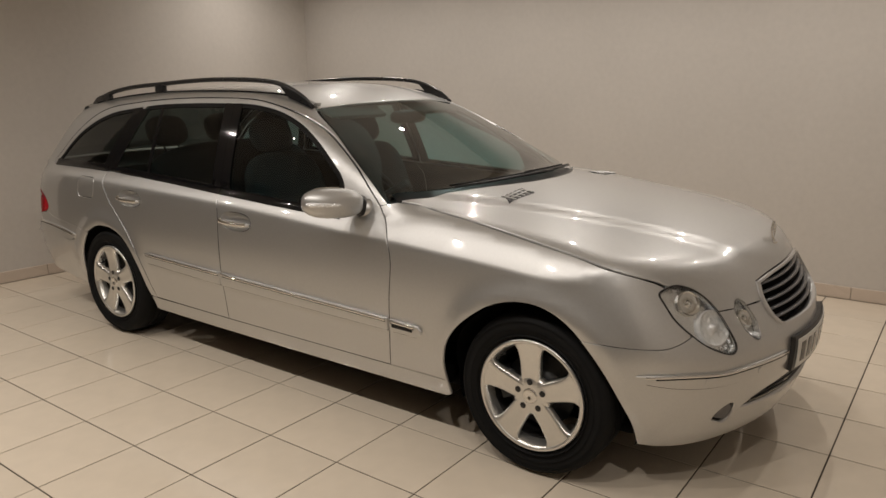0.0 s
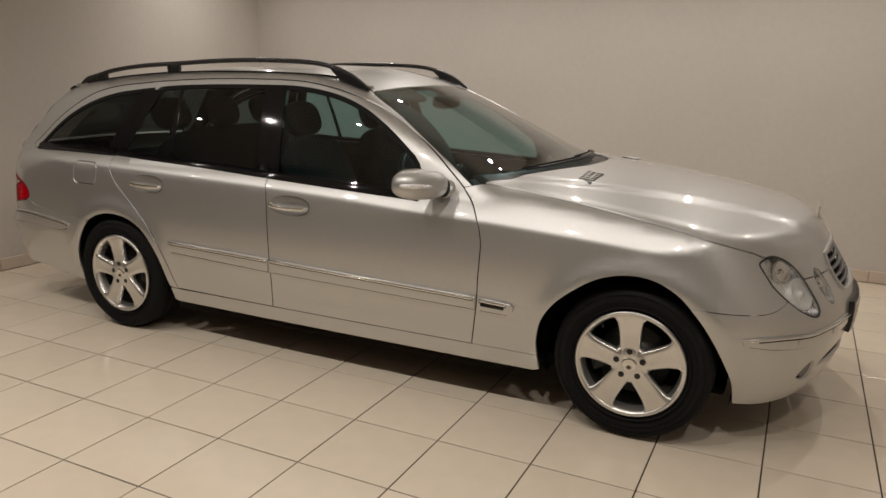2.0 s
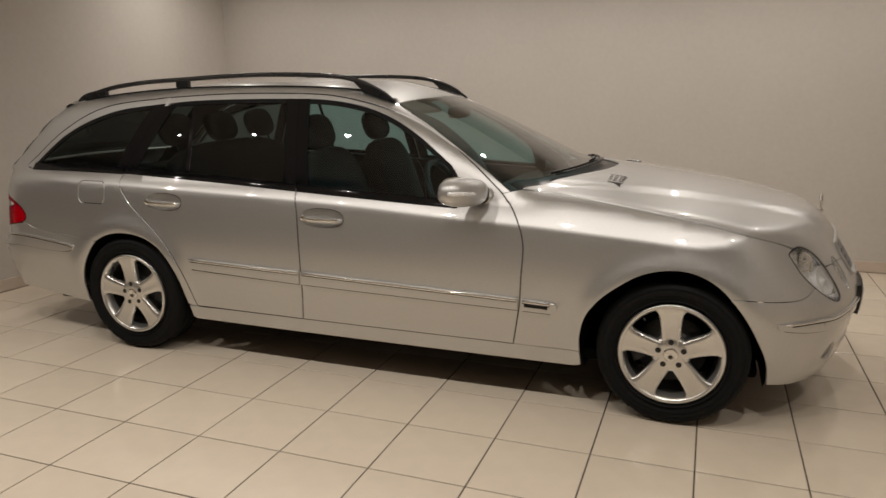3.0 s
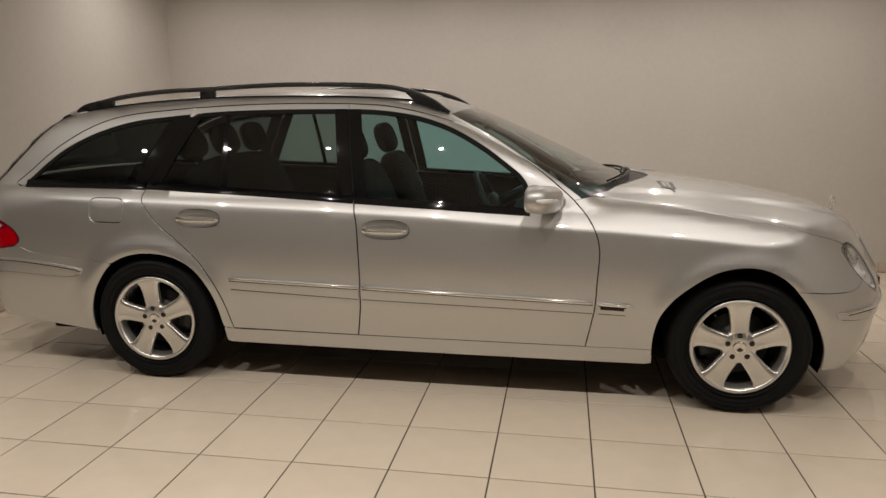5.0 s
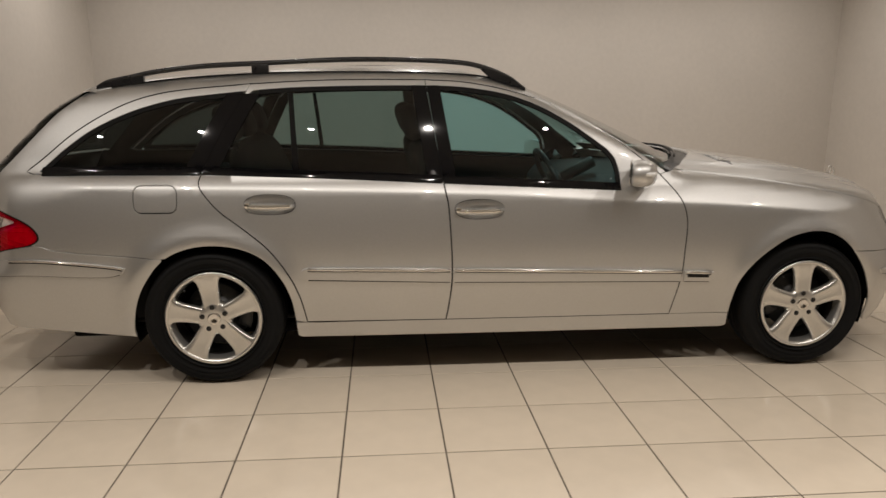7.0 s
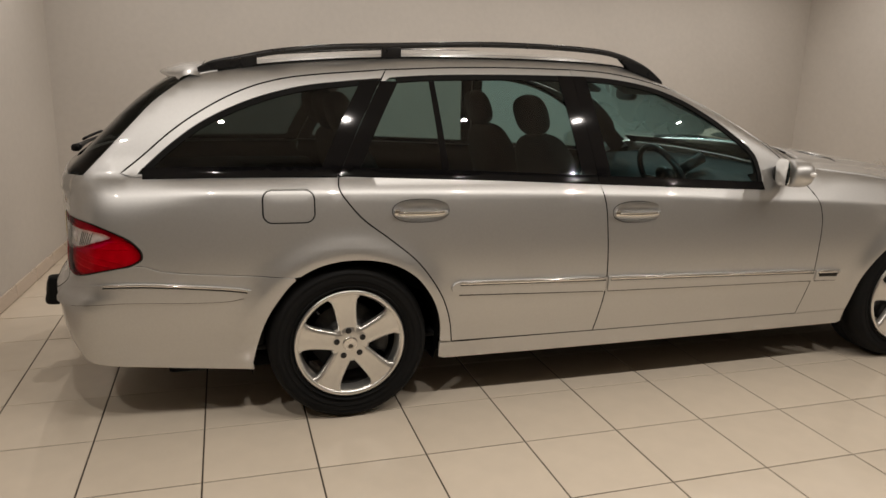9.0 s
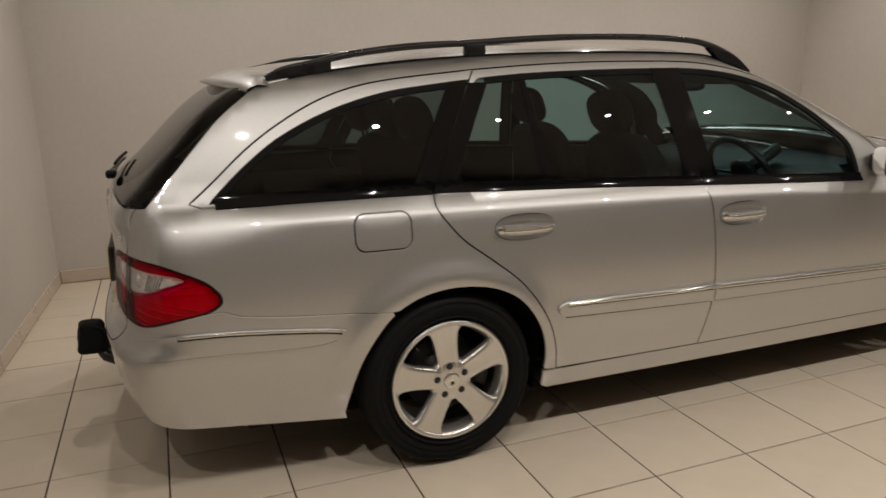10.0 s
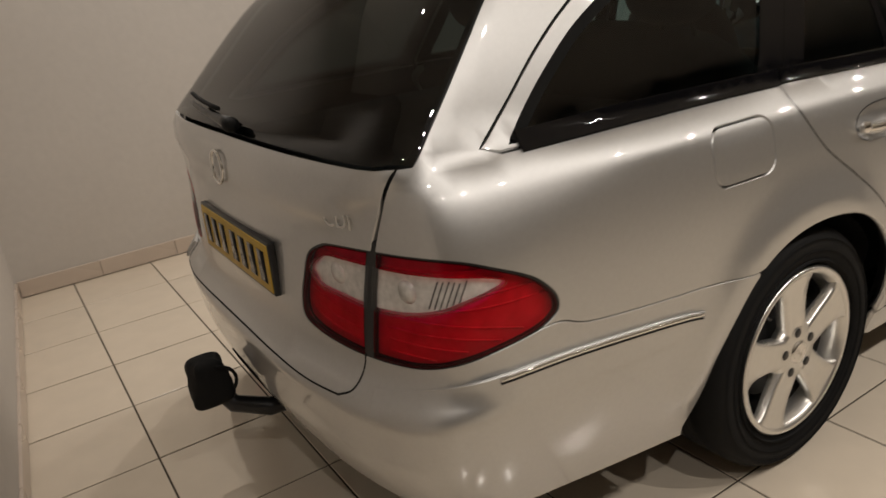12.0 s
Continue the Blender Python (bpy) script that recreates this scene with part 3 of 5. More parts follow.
rear_pane = join([at_x(BELT, -1.452)], cut(BELT, 0, -1.44, -0.375), [at_x(BELT, -0.37), at_x(PANE_TOP, -0.44)], cut(PANE_TOP, 0, -1.23, -0.445)[::-1], [at_x(PANE_TOP, -1.228)], C_TOP[C_TOP[:, 1] < 1.34][:-1])
quarter_pane = join(cut(BELT, 0, -2.175, -1.47), [at_x(BELT, -1.463)], C_TOP[C_TOP[:, 1] < 1.34][::-1][1:] - [0.008, 0], [at_x(PANE_TOP, -1.25)], cut(PANE_TOP, 0, -2.17, -1.26)[::-1])
front_door = join(B_LINE[::-1], TOP_FRONT, DOOR_NOSE)
rear_door = join(C_LOW[::-1], C_TOP[::-1], TOP_REAR, B_LINE)
quarter_frame = join(RING, C_TOP, [(-1.9, 0.980), (-2.2, 0.978)])
bumper_f_top = run([(68.0, 0.588), (62.2, 0.580), (55.4, 0.580), (51.9, 0.593), (49.0, 0.615)])
wing_foot = SIDE.flat(on_skin(WRAP_F, bumper_f_top))
arch_top_f = np.vstack([ARCH_F[(ARCH_F[:, 1] >= SILL) & ~((ARCH_F[:, 0] > 1.406) & (ARCH_F[:, 1] < 0.590))], at_z(ARCH_F[ARCH_F[:, 0] > 1.45], 0.589)[None]])
fender = join(DOOR_NOSE[::-1], [(0.71, 0.976), (0.745, 0.983)], run([(0.745, 0.983), (1.1, 0.943), (1.47, 0.884), (1.641, 0.851), (1.832, 0.795), (1.90, 0.74)]), [(1.96, 0.68)], wing_foot[::-1], arch_top_f[::-1], [(1.042, SILL)])
sill = join([(-1.055, SILL), (1.042, SILL), (1.048, 0.215), (1.02, 0.205), (-1.03, 0.205), (-1.052, 0.215)])

def oval(u, v, a, b, n=40, p=2.4):
    t = np.linspace(0, 2 * np.pi, n, endpoint=False)
    c, q = np.cos(t), np.sin(t)
    return np.stack([u + a * np.sign(c) * np.abs(c) ** (2 / p), v + b * np.sign(q) * np.abs(q) ** (2 / p)], 1)


HANDLE_F, HANDLE_R = (-0.20, 0.818), (-1.148, 0.847)
FLAP = rounded(-1.747, 0.812, -1.557, 0.934, 0.035)
front_edge = ARCH_F[ARCH_F[:, 0] > 1.45]
meet = at_z(front_edge, 0.589)
bumper_f_side = WRAP_F.flat(on_skin(SIDE, np.vstack([meet[None], front_edge[front_edge[:, 1] < 0.586]])))
half_f = join(bumper_f_side[::-1], bumper_f_top, [(44.0, 0.66), (41.0, NOSE_SEAM)])
foot_f = run([(58.4, 0.198), (50, 0.188), (35, 0.197), (0, 0.215)])
bumper_front = join(half_f, [(0, NOSE_SEAM)], mirror(half_f), mirror(foot_f), foot_f[::-1])
rear_low = WRAP_B.flat(on_skin(SIDE, ARCH_R[(ARCH_R[:, 0] < -1.5) & (ARCH_R[:, 1] < 0.600)]))
half_r = join(rear_low[::-1], BUMPER_TOP_R, HATCH_SIDE[HATCH_SIDE[:, 1] < 0.608], HATCH_FOOT)
foot_r = run([(76.2, 0.222), (62, 0.245), (50, 0.268), (40, 0.28), (20, 0.285), (0, 0.285)])
bumper_rear = join(half_r, mirror(half_r)[1:], mirror(foot_r), foot_r[::-1])
half_h = join(HATCH_FOOT[::-1], HATCH_SIDE[::-1])
hatch_top = run([(41.1, 0.985), (30, 0.989), (15, 0.993), (0, 0.995)])
hatch_lower = join(half_h, hatch_top, mirror(hatch_top)[1:], mirror(half_h))

hood_gap = on_skin(SIDE, run([(0.745, 0.986), (1.1, 0.946), (1.47, 0.887), (1.641, 0.854), (1.832, 0.798)]))
hood_nose = on_skin(WRAP_F, run([(52.5, 0.775), (47, 0.74), (42.5, NOSE_SEAM + 0.004), (20, NOSE_SEAM + 0.003), (0, NOSE_SEAM + 0.003)]))
hood_tail = on_skin(TOP, run([(1.08, 0.0), (1.052, -0.2), (0.958, -0.42), (0.845, -0.62), (0.752, -0.762)]))
half_hood = NOSE.flat(np.vstack([hood_tail, hood_gap[1:], hood_nose]))
hood = np.vstack([half_hood, (half_hood * [-1, 1])[::-1][1:-1]])
edge_ws = on_skin(SIDE, PILLAR)
foot_ws = on_skin(TOP, run([(0.71, -0.742), (0.785, -0.62), (0.875, -0.42), (0.935, -0.2), (0.955, 0.0)]))
head_ws = on_skin(TOP, run([(0.067, -0.56), (0.095, -0.35), (0.118, -0.15), (0.122, 0.0)]))
half_ws = SCREEN.flat(np.vstack([head_ws[::-1], edge_ws[::-1], foot_ws]))
windscreen = np.vstack([half_ws, (half_ws * [-1, 1])[::-1][1:-1]])
eaves = on_skin(SIDE, EAVES)
half_roof = TOP.flat(np.vstack([head_ws[::-1], eaves, on_skin(TOP, run([(-1.985, -0.56), (-2.02, -0.3), (-2.03, 0.0)]))]))
roof = np.vstack([half_roof, (half_roof * [1, -1])[::-1][1:-1]])
bl_side = on_skin(SIDE, glass_side)
bl_foot = on_skin(WRAP_B, run([(41.1, 0.987), (30, 0.993), (15, 0.998), (0, 1.000)]))
half_bl = HATCH.flat(np.vstack([on_skin(TOP, run([(-2.03, 0.0), (-2.02, -0.3), (-1.99, -0.55)])), bl_side[1:], bl_foot[1:]]))
backlight_pane = np.vstack([half_bl, (half_bl * [-1, 1])[::-1][1:-1]])


def mirror_bm(bm, flip):
    if flip:
        bmesh.ops.scale(bm, vec=(1, -1, 1), verts=bm.verts[:])
        bmesh.ops.reverse_faces(bm, faces=bm.faces[:])
    return bm


doors = []
for flip, way in ((False, -1), (True, 1)):
    flank = mount("body_side", lay(body_side, SIDE, [side_cut["tail"], FLAP], gap=0.0026, cell=0.035), PAINT, car, flip=flip)
    mount("front_wing", lay(fender, SIDE, [side_cut["head"]], gap=0.0024, cell=0.035), PAINT, car, flip=flip)
    mount("sill", lay(sill, SIDE), PAINT, car, flip=flip)
    f_door = mount("front_door", lay(front_door, SIDE, [front_pane, oval(*HANDLE_F, 0.112, 0.043)], cell=0.032), PAINT, car, flip=flip)
    r_door = mount("rear_door", lay(rear_door, SIDE, [rear_pane, oval(*HANDLE_R, 0.112, 0.043)], cell=0.032), PAINT, car, flip=flip)
    mount("quarter_window_frame", lay(quarter_frame, SIDE, [quarter_pane]), PAINT, car, flip=flip)
    mount("window", lay(front_pane, SIDE, gap=0, depth=0.005, rim=0.003), FRONT_GLASS, f_door, "green-tinted clear side glass", flip)
    mount("window", lay(rear_pane, SIDE, gap=0, depth=0.005, rim=0.003), REAR_GLASS, r_door, "darker tinted side glass", flip)
    mount("quarter_window", lay(quarter_pane, SIDE, gap=0, depth=0.005, rim=0.003), DARK_GLASS, car, "dark tinted rear quarter glass", flip)
    doors.append((flip, f_door, r_door))
    mount("fuel_flap" if not flip else "blank_flap", lay(FLAP, SIDE), PAINT, flank, "", flip)
    mount("head_lamp_seal", lay(HEADLIGHT, WRAP_F, [np.mean(HEADLIGHT, 0) + 0.975 * (HEADLIGHT - np.mean(HEADLIGHT, 0))], gap=-0.001, depth=0.001, rim=0.006), BLACK, car, "", flip)
    mount("tail_lamp_seal", lay(TAIL_LIGHT, WRAP_B, [np.mean(TAIL_LIGHT, 0) + 0.986 * (TAIL_LIGHT - np.mean(TAIL_LIGHT, 0))], gap=-0.0025, depth=0.002, rim=0.008), BLACK, car, "", flip)
    tail_lamp = mount("tail_lamp", lay(TAIL_LIGHT, WRAP_B, gap=0.002, depth=0.018, rim=0.0, cell=0.03), LAMP_BACK, car, "red tail light with a clear band, in a black seal", flip)
    mount("red_cover", lay(TAIL_LIGHT, WRAP_B, [TAIL_SPLIT, TAIL_PALE], gap=0.002, depth=0.0, rim=0.005, cell=0.025), RED_GLASS, tail_lamp, "glossy red lens", flip)
    mount("clear_cover", lay(TAIL_PALE, WRAP_B, [TAIL_SPLIT], gap=-0.004, depth=-0.0005, rim=0.004, cell=0.025), CLEAR, tail_lamp, "clear reversing light lens", flip)
    mount("pale_band", lay(TAIL_PALE, WRAP_B, gap=0.001, depth=0.008, rim=0.012, cell=0.025), CLEARRED, tail_lamp, "pale grey reversing light reflector", flip)
    mount("lamp_divider", lay(TAIL_SPLIT, WRAP_B, gap=-0.002, depth=0.002, rim=0.012, cell=0.03), BLACK, tail_lamp, "black gap between the two halves", flip)
    for z in np.arange(0.632, 0.83, 0.024):
        rib = np.array([(u, z - 0.06 * ((u - 38) / 17) ** 3 * (z < 0.71)) for u in np.linspace(24, 56, 90)])
        ok = inside(TAIL_LIGHT, rib) & ~inside(TAIL_PALE, rib)
        for side_of in (rib[:, 0] < 35.0, rib[:, 0] > 36.6):
            stretch = rib[ok & side_of][2:-2:3]
            if len(stretch) > 3:
                part("lens_rib", tube(on_skin(WRAP_B, stretch, 0.0175) * [1, -1 if flip else 1, 1], 0.0022, 5), LAMP_BACK, tail_lamp)
    for u in np.arange(44.6, 47.4, 0.55):
        line = np.array([(u - 1.5 + 22 * (z - 0.74), z) for z in np.linspace(0.735, 0.79, 30)])
        line = line[inside(TAIL_PALE, line)][1:-1:3]
        if len(line) > 2:
            part("lens_rib", tube(on_skin(WRAP_B, line, 0.0065) * [1, -1 if flip else 1, 1], 0.0012, 5), DULL, tail_lamp)
    bulb = on_skin(WRAP_B, [(31.0, 0.765), (40.6, 0.762)], 0.014)
    for c in bulb:
        part("bulb_bowl", mirror_bm(ellipsoid(tuple(c), (0.012, 0.028, 0.024), Matrix(), 2.2, 20, 10), flip), CLEARRED, tail_lamp, "pale bulb bowl")
mount("bonnet", lay(hood, NOSE, [nose_cut["head"], nose_cut["head"] * [-1, 1], nose_cut["head_in"], nose_cut["head_in"] * [-1, 1], NOSE.flat(on_skin(WRAP_F, GRILLE))], gap=0.0022, cell=0.038), PAINT, car)
mount("front_bumper", lay(bumper_front, WRAP_F, [HEADLIGHT, HEADLIGHT * [-1, 1], HEADLIGHT_IN, HEADLIGHT_IN * [-1, 1], GRILLE, INTAKE, FOG, FOG * [-1, 1]], gap=0.0016), PAINT, car)
mount("rear_bumper", lay(bumper_rear, WRAP_B, [TAIL_LIGHT, TAIL_LIGHT * [-1, 1]], gap=0.0012), PAINT, car)
mount("tailgate", lay(hatch_lower, WRAP_B, [TAIL_LIGHT, TAIL_LIGHT * [-1, 1]], gap=0.0026), PAINT, car)
mount("roof", lay(roof, TOP, cell=0.07), PAINT, car)
mount("windscreen", lay(windscreen, SCREEN, gap=0.003, depth=0.004, rim=0.004, cell=0.06), SCREEN_GLASS, car, "green-tinted laminated windscreen")
mount("rear_window", lay(backlight_pane, HATCH, gap=0.003, depth=0.002, rim=0.004, cell=0.06), BACK_GLASS, car, "dark tinted heated rear window")


def door_handle(parent, centre, flip):
    """A dished recess with a bowed grip across it and a bright strip along the grip."""
    rings = []
    for k in range(7):
        r = 1 - k / 6 * 0.999
        ring = on_skin(SIDE, oval(*centre, 0.113 * r, 0.044 * r, 32))
        rings.append(ring + [0, 0.040 * (1 - r ** 3.2), 0])
    bm = bmesh.new()
    grid_surface(bm, [[Vector(p) for p in ring] for ring in rings], closed_v=True)
    bmesh.ops.recalc_face_normals(bm, faces=bm.faces[:])
    recess = part("handle_recess", mirror_bm(bm, flip), PAINT, parent)
    u = np.linspace(-1, 1, 17)
    line = on_skin(SIDE, np.stack([centre[0] + 0.108 * u, centre[1] - 0.007 - 0.003 * (1 - u ** 2)], 1))
    line[:, 1] -= 0.002 + 0.014 * (1 - np.abs(u) ** 5)
    grip = part("door_handle", mirror_bm(tube(line, [0.006 + 0.0055 * (1 - abs(a) ** 6) for a in u], 12, 1.2), flip), PAINT, parent, "silver bow-shaped door handle")
    strip = line + [0, -0.0065, 0.003]
    part("bright_strip", mirror_bm(tube(strip[1:-1], 0.0085, 10), flip), CHROME, grip, "chrome strip")
    part("handle_cap", mirror_bm(ellipsoid(tuple(line[1] + [-0.004, -0.004, 0.006]), (0.014, 0.011, 0.014), Matrix(), 2.6, 16, 10), flip), CHROME, grip, "chrome key cap")


def rub_strip(parent, x0, x1, top0, top1, low0, low1, flip, round_rear, round_front):
    """A flank moulding with a chrome line on its upper edge."""
    e = 0.022
    rear = [(x0 + (top0 - low0) * (0.75 - 0.75 * math.sin(a)), (low0 + top0) / 2 - (top0 - low0) / 2 * math.cos(a)) for a in np.linspace(0, math.pi, 9)] if round_rear else [(x0, low0), (x0, top0)]
    front = [(x1 - e * 0.6, top1), (x1, 0.35 * low1 + 0.65 * top1), (x1 - 0.004, (0.7 * low1 + 0.3 * top1)), (x1 - e, low1)] if round_front else [(x1, top1), (x1, low1)]
    ob = mount("rub_strip", lay(np.array(rear + front), SIDE, gap=0.0, depth=-0.013, rim=0.015, cell=0.05), PAINT, parent, "body-coloured moulding with a chrome line", flip)
    n = max(4, int((x1 - x0) / 0.06))
    u = np.linspace(x0 + (0.035 if round_rear else 0.006), x1 - (0.03 if round_front else 0.004), n)
    z = np.interp(u, [x0, x1], [top0 - 0.004, top1 - 0.004])
    part("chrome_line", mirror_bm(tube(on_skin(SIDE, np.stack([u, z], 1), -0.0145), 0.0078, 8), flip), CHROME, ob, "chrome line")
    part("strip_dark_line", mirror_bm(tube(on_skin(SIDE, np.stack([u, z - 0.009], 1), -0.0128), 0.0026, 6), flip), RUBBER, ob)
    # a dark tube stands in for the shadow gap under the moulding
    z = np.interp(u, [x0, x1], [low0 - 0.0045, low1 - 0.0045])
    part("strip_dark_line", mirror_bm(tube(on_skin(SIDE, np.stack([u, z], 1), -0.0008), 0.0024, 6), flip), MATT_SHADE, ob)
    return ob


def upright(line, lo, hi):
    z = np.linspace(lo, hi, 12)
    order = np.argsort(line[:, 1])
    return np.stack([np.interp(z, line[order, 1], line[order, 0]), z], 1)


B_POST, C_POST = upright(B_LINE, 0.947, 1.373), upright(C_TOP, 0.986, 1.334)


def band(line, left, right):
    """A strip along a slanting line of the side view."""
    return np.vstack([line - [left, 0], (line + [right, 0])[::-1]])


for flip, f_door, r_door in doors:
    door_handle(f_door, HANDLE_F, flip)
    door_handle(r_door, HANDLE_R, flip)
    rub_strip(r_door, -1.022, -0.334, 0.558, 0.544, 0.504, 0.482, flip, True, False)
    rub_strip(f_door, -0.321, 0.770, 0.544, 0.514, 0.482, 0.462, flip, False, False)
    last = rub_strip(car, 0.786, 0.945, 0.511, 0.504, 0.461, 0.457, flip, False, True)
    mount("name_bar", lay(np.array([(0.80, 0.481), (0.905, 0.478), (0.905, 0.492), (0.80, 0.495)]), SIDE, gap=0, depth=-0.0160, rim=0.004), GLOSSY, last, "dark badge bar", flip)
    mount("pillar_cover", lay(band(B_POST, -0.0008, 0.062), SIDE, gap=0, depth=-0.001, rim=0.004), GLOSSY, f_door, "gloss black pillar cover", flip)
    mount("pillar_cover", lay(band(B_POST, 0.070, -0.0008), SIDE, gap=0, depth=-0.001, rim=0.004), GLOSSY, r_door, "gloss black pillar cover", flip)
    mount("pillar_cover", lay(band(C_POST, -0.0008, 0.072), SIDE, gap=0, depth=-0.001, rim=0.004), GLOSSY, r_door, "gloss black pillar cover", flip)
    mount("pillar_cover", lay(band(C_POST, 0.078, -0.0008), SIDE, gap=0, depth=-0.001, rim=0.004), GLOSSY, car, "gloss black pillar cover", flip)
    mount("glazing_bar", lay(np.array([(-1.045, 0.976), (-1.017, 0.976), (-1.050, 1.362), (-1.072, 1.362)]), SIDE, gap=0, depth=0.003, rim=0.004), GLOSSY, r_door, "gloss black glazing bar", flip)
    low = BELT.copy()
    for name, lo, hi, owner in (("belt_moulding", -0.361, 0.470, f_door), ("belt_moulding", -1.455, -0.368, r_door), ("belt_moulding", -2.16, -1.463, car)):
        line = np.vstack([at_x(low, lo), cut(low, 0, lo + 0.004, hi - 0.004), at_x(low, hi)])
        mount(name, lay(np.vstack([line + [0, -0.0105 if owner is not car else -0.0125], (line + [0, 0.021])[::-1]]), SIDE, gap=0, depth=-0.0055, rim=0.012, cell=0.02), GLOSSY, owner, "gloss black belt moulding", flip)
    for lo, hi, owner in ((-0.425, 0.45, f_door), (-1.23, -0.44, r_door), (-2.17, -1.25, car)):
        edge = cut(PANE_TOP, 0, lo, hi)
        edge = join(edge, PANE_NOSE[1:]) if owner is f_door else edge
        drop = np.gradient(edge, axis=0)
        drop = np.stack([drop[:, 1], -drop[:, 0]], 1) / np.linalg.norm(drop, axis=1, keepdims=True)
        mount("window_seal", lay(np.vstack([edge - 0.001 * drop, (edge + 0.018 * drop)[::-1]]), SIDE, gap=0, depth=0.0005, rim=0.010), RUBBER, owner, "black rubber window seal", flip)
    # dark tubes laid in the shut lines stand in for shade in the gaps
    for line, owner in ((TOP_FRONT, f_door), (TOP_REAR, r_door), (RING, car), (DOOR_NOSE, f_door), (B_LINE[B_LINE[:, 1] < 0.94], f_door), (C_LOW, r_door), (np.array([(-1.0, SILL), (-0.36, SILL), (-0.34, SILL), (0.2, SILL), (0.74, SILL)]), car)):
        part("gap_shade", mirror_bm(tube(on_skin(SIDE, line, 0.0045), 0.0042, 6), flip), RUBBER, owner)

    # door mirror: housing, indicator, foot and glass
    house = ellipsoid((0, 0, 0), (0.070, 0.133, 0.062), Matrix(), 2.7, 28, 16)
    for v in house.verts:
        if v.co.x < -0.03:
            v.co.x = -0.03 + (v.co.x + 0.03) * 0.25
    mm = Matrix.Translation((0.529, -0.940, 0.983) if not flip else (0.465, -0.945, 0.955)) @ Euler((radians(-4), 0, radians(-24))).to_matrix().to_4x4()
    bmesh.ops.transform(house, matrix=mm, verts=house.verts[:])
    mirror_ob = part("door_mirror", mirror_bm(house, flip), PAINT, f_door, "silver door mirror with clear indicator")
    glass = ellipsoid((-0.043, 0, 0.0), (0.004, 0.098, 0.062), mm, 3.2, 28, 12)
    part("mirror_glass", mirror_bm(glass, flip), CHROME, mirror_ob, "mirror glass")
    lens = ellipsoid((0.034, -0.034, 0.000), (0.0385, 0.096, 0.015), mm, 2.6, 24, 10)
    part("indicator_lens", mirror_bm(lens, flip), REFLECT, mirror_ob, "clear ribbed indicator lens")
    part("mirror_gap", mirror_bm(ellipsoid((-0.004, 0.124, -0.012), (0.046, 0.024, 0.046), mm, 2.4, 20, 12), flip), BLACK, mirror_ob, "black gap at the mirror's pivot")
    foot = tube([mm @ Vector((0.0, 0.136, -0.020)), mm @ Vector((0.010, 0.160, -0.026)), Vector((0.575, -0.785, 0.950))], [0.040, 0.044, 0.050], 14)
    part("mirror_foot", mirror_bm(foot, flip), PAINT, mirror_ob, "mirror foot")

    # roof rail: a bowed bar with flat ends and one post
    xs = np.array([-1.955, -1.90, -1.80, -1.66, -1.45, -1.19, -0.95, -0.71, -0.435, -0.25, -0.16, -0.085, -0.01, 0.058])
    zs = np.array([1.352, 1.378, 1.408, 1.436, 1.460, 1.474, 1.487, 1.494, 1.491, 1.480, 1.463, 1.440, 1.404, 1.374])
    ys = -np.array([0.550, 0.555, 0.560, 0.562, 0.560, 0.557, 0.555, 0.555, 0.556, 0.558, 0.560, 0.563, 0.566, 0.568])
    roof_z = on_skin(TOP, np.stack([xs, ys], 1))[:, 2]
    zs[-2:], zs[:2] = roof_z[-2:] + [0.030, 0.006], roof_z[:2] + [0.006, 0.024]
    line = run(np.stack([xs, ys, zs], 1), 4)
    rail = part("roof_rail", mirror_bm(tube(line, [0.017 - 0.009 * max(0, 1 - 5 * min(i, len(line) - 1 - i) / len(line)) for i in range(len(line))], 12, 0.72), flip), RAIL, car, "black roof rail")
    for x0, x1 in ((-1.955, -1.72), (-0.165, 0.06)):
        bm = bmesh.new()
        seg = line[(line[:, 0] >= x0) & (line[:, 0] <= x1)]
        foot = on_skin(TOP, seg[:, :2], 0.004)
        foot[:, 2] = np.maximum(foot[:, 2], seg[:, 2] - np.interp(np.abs(seg[:, 0] + 0.93), [0.765, 0.83, 0.9], [0.010, 0.05, 0.06]))
        grid_surface(bm, [[Vector((p[0], p[1] - d, p[2])), Vector((q[0], q[1] - d * 1.1, q[2]))] if s > 0 else [Vector((q[0], q[1] - d * 1.1, q[2])), Vector((p[0], p[1] - d, p[2]))] for d, s in ((0.012, 1),) for p, q in zip(seg, foot)])
        grid_surface(bm, [[Vector((q[0], q[1] + 0.013, q[2])), Vector((p[0], p[1] + 0.012, p[2]))] for p, q in zip(seg, foot)])
        ends = [(seg[0], foot[0]), (seg[-1], foot[-1])]
        for p, q in ends:
            bm.faces.new([bm.verts.new(c) for c in ((p[0], p[1] - 0.012, p[2]), (p[0], p[1] + 0.012, p[2]), (q[0], q[1] + 0.013, q[2]), (q[0], q[1] - 0.013, q[2]))])
        part("rail_foot", mirror_bm(bm, flip), RAIL, rail)
    base = on_skin(TOP, [(-1.205, -0.557)])[0]
    part("rail_post", mirror_bm(box((-1.245, -0.572, base[2] - 0.01), (-1.165, -0.542, 1.472), 0.006), flip), RAIL, rail)
    gutter = on_skin(SIDE, EAVES[8:-3], -0.0005)
    part("roof_moulding", mirror_bm(tube(gutter, 0.0055, 8), flip), RUBBER, car, "black roof moulding")

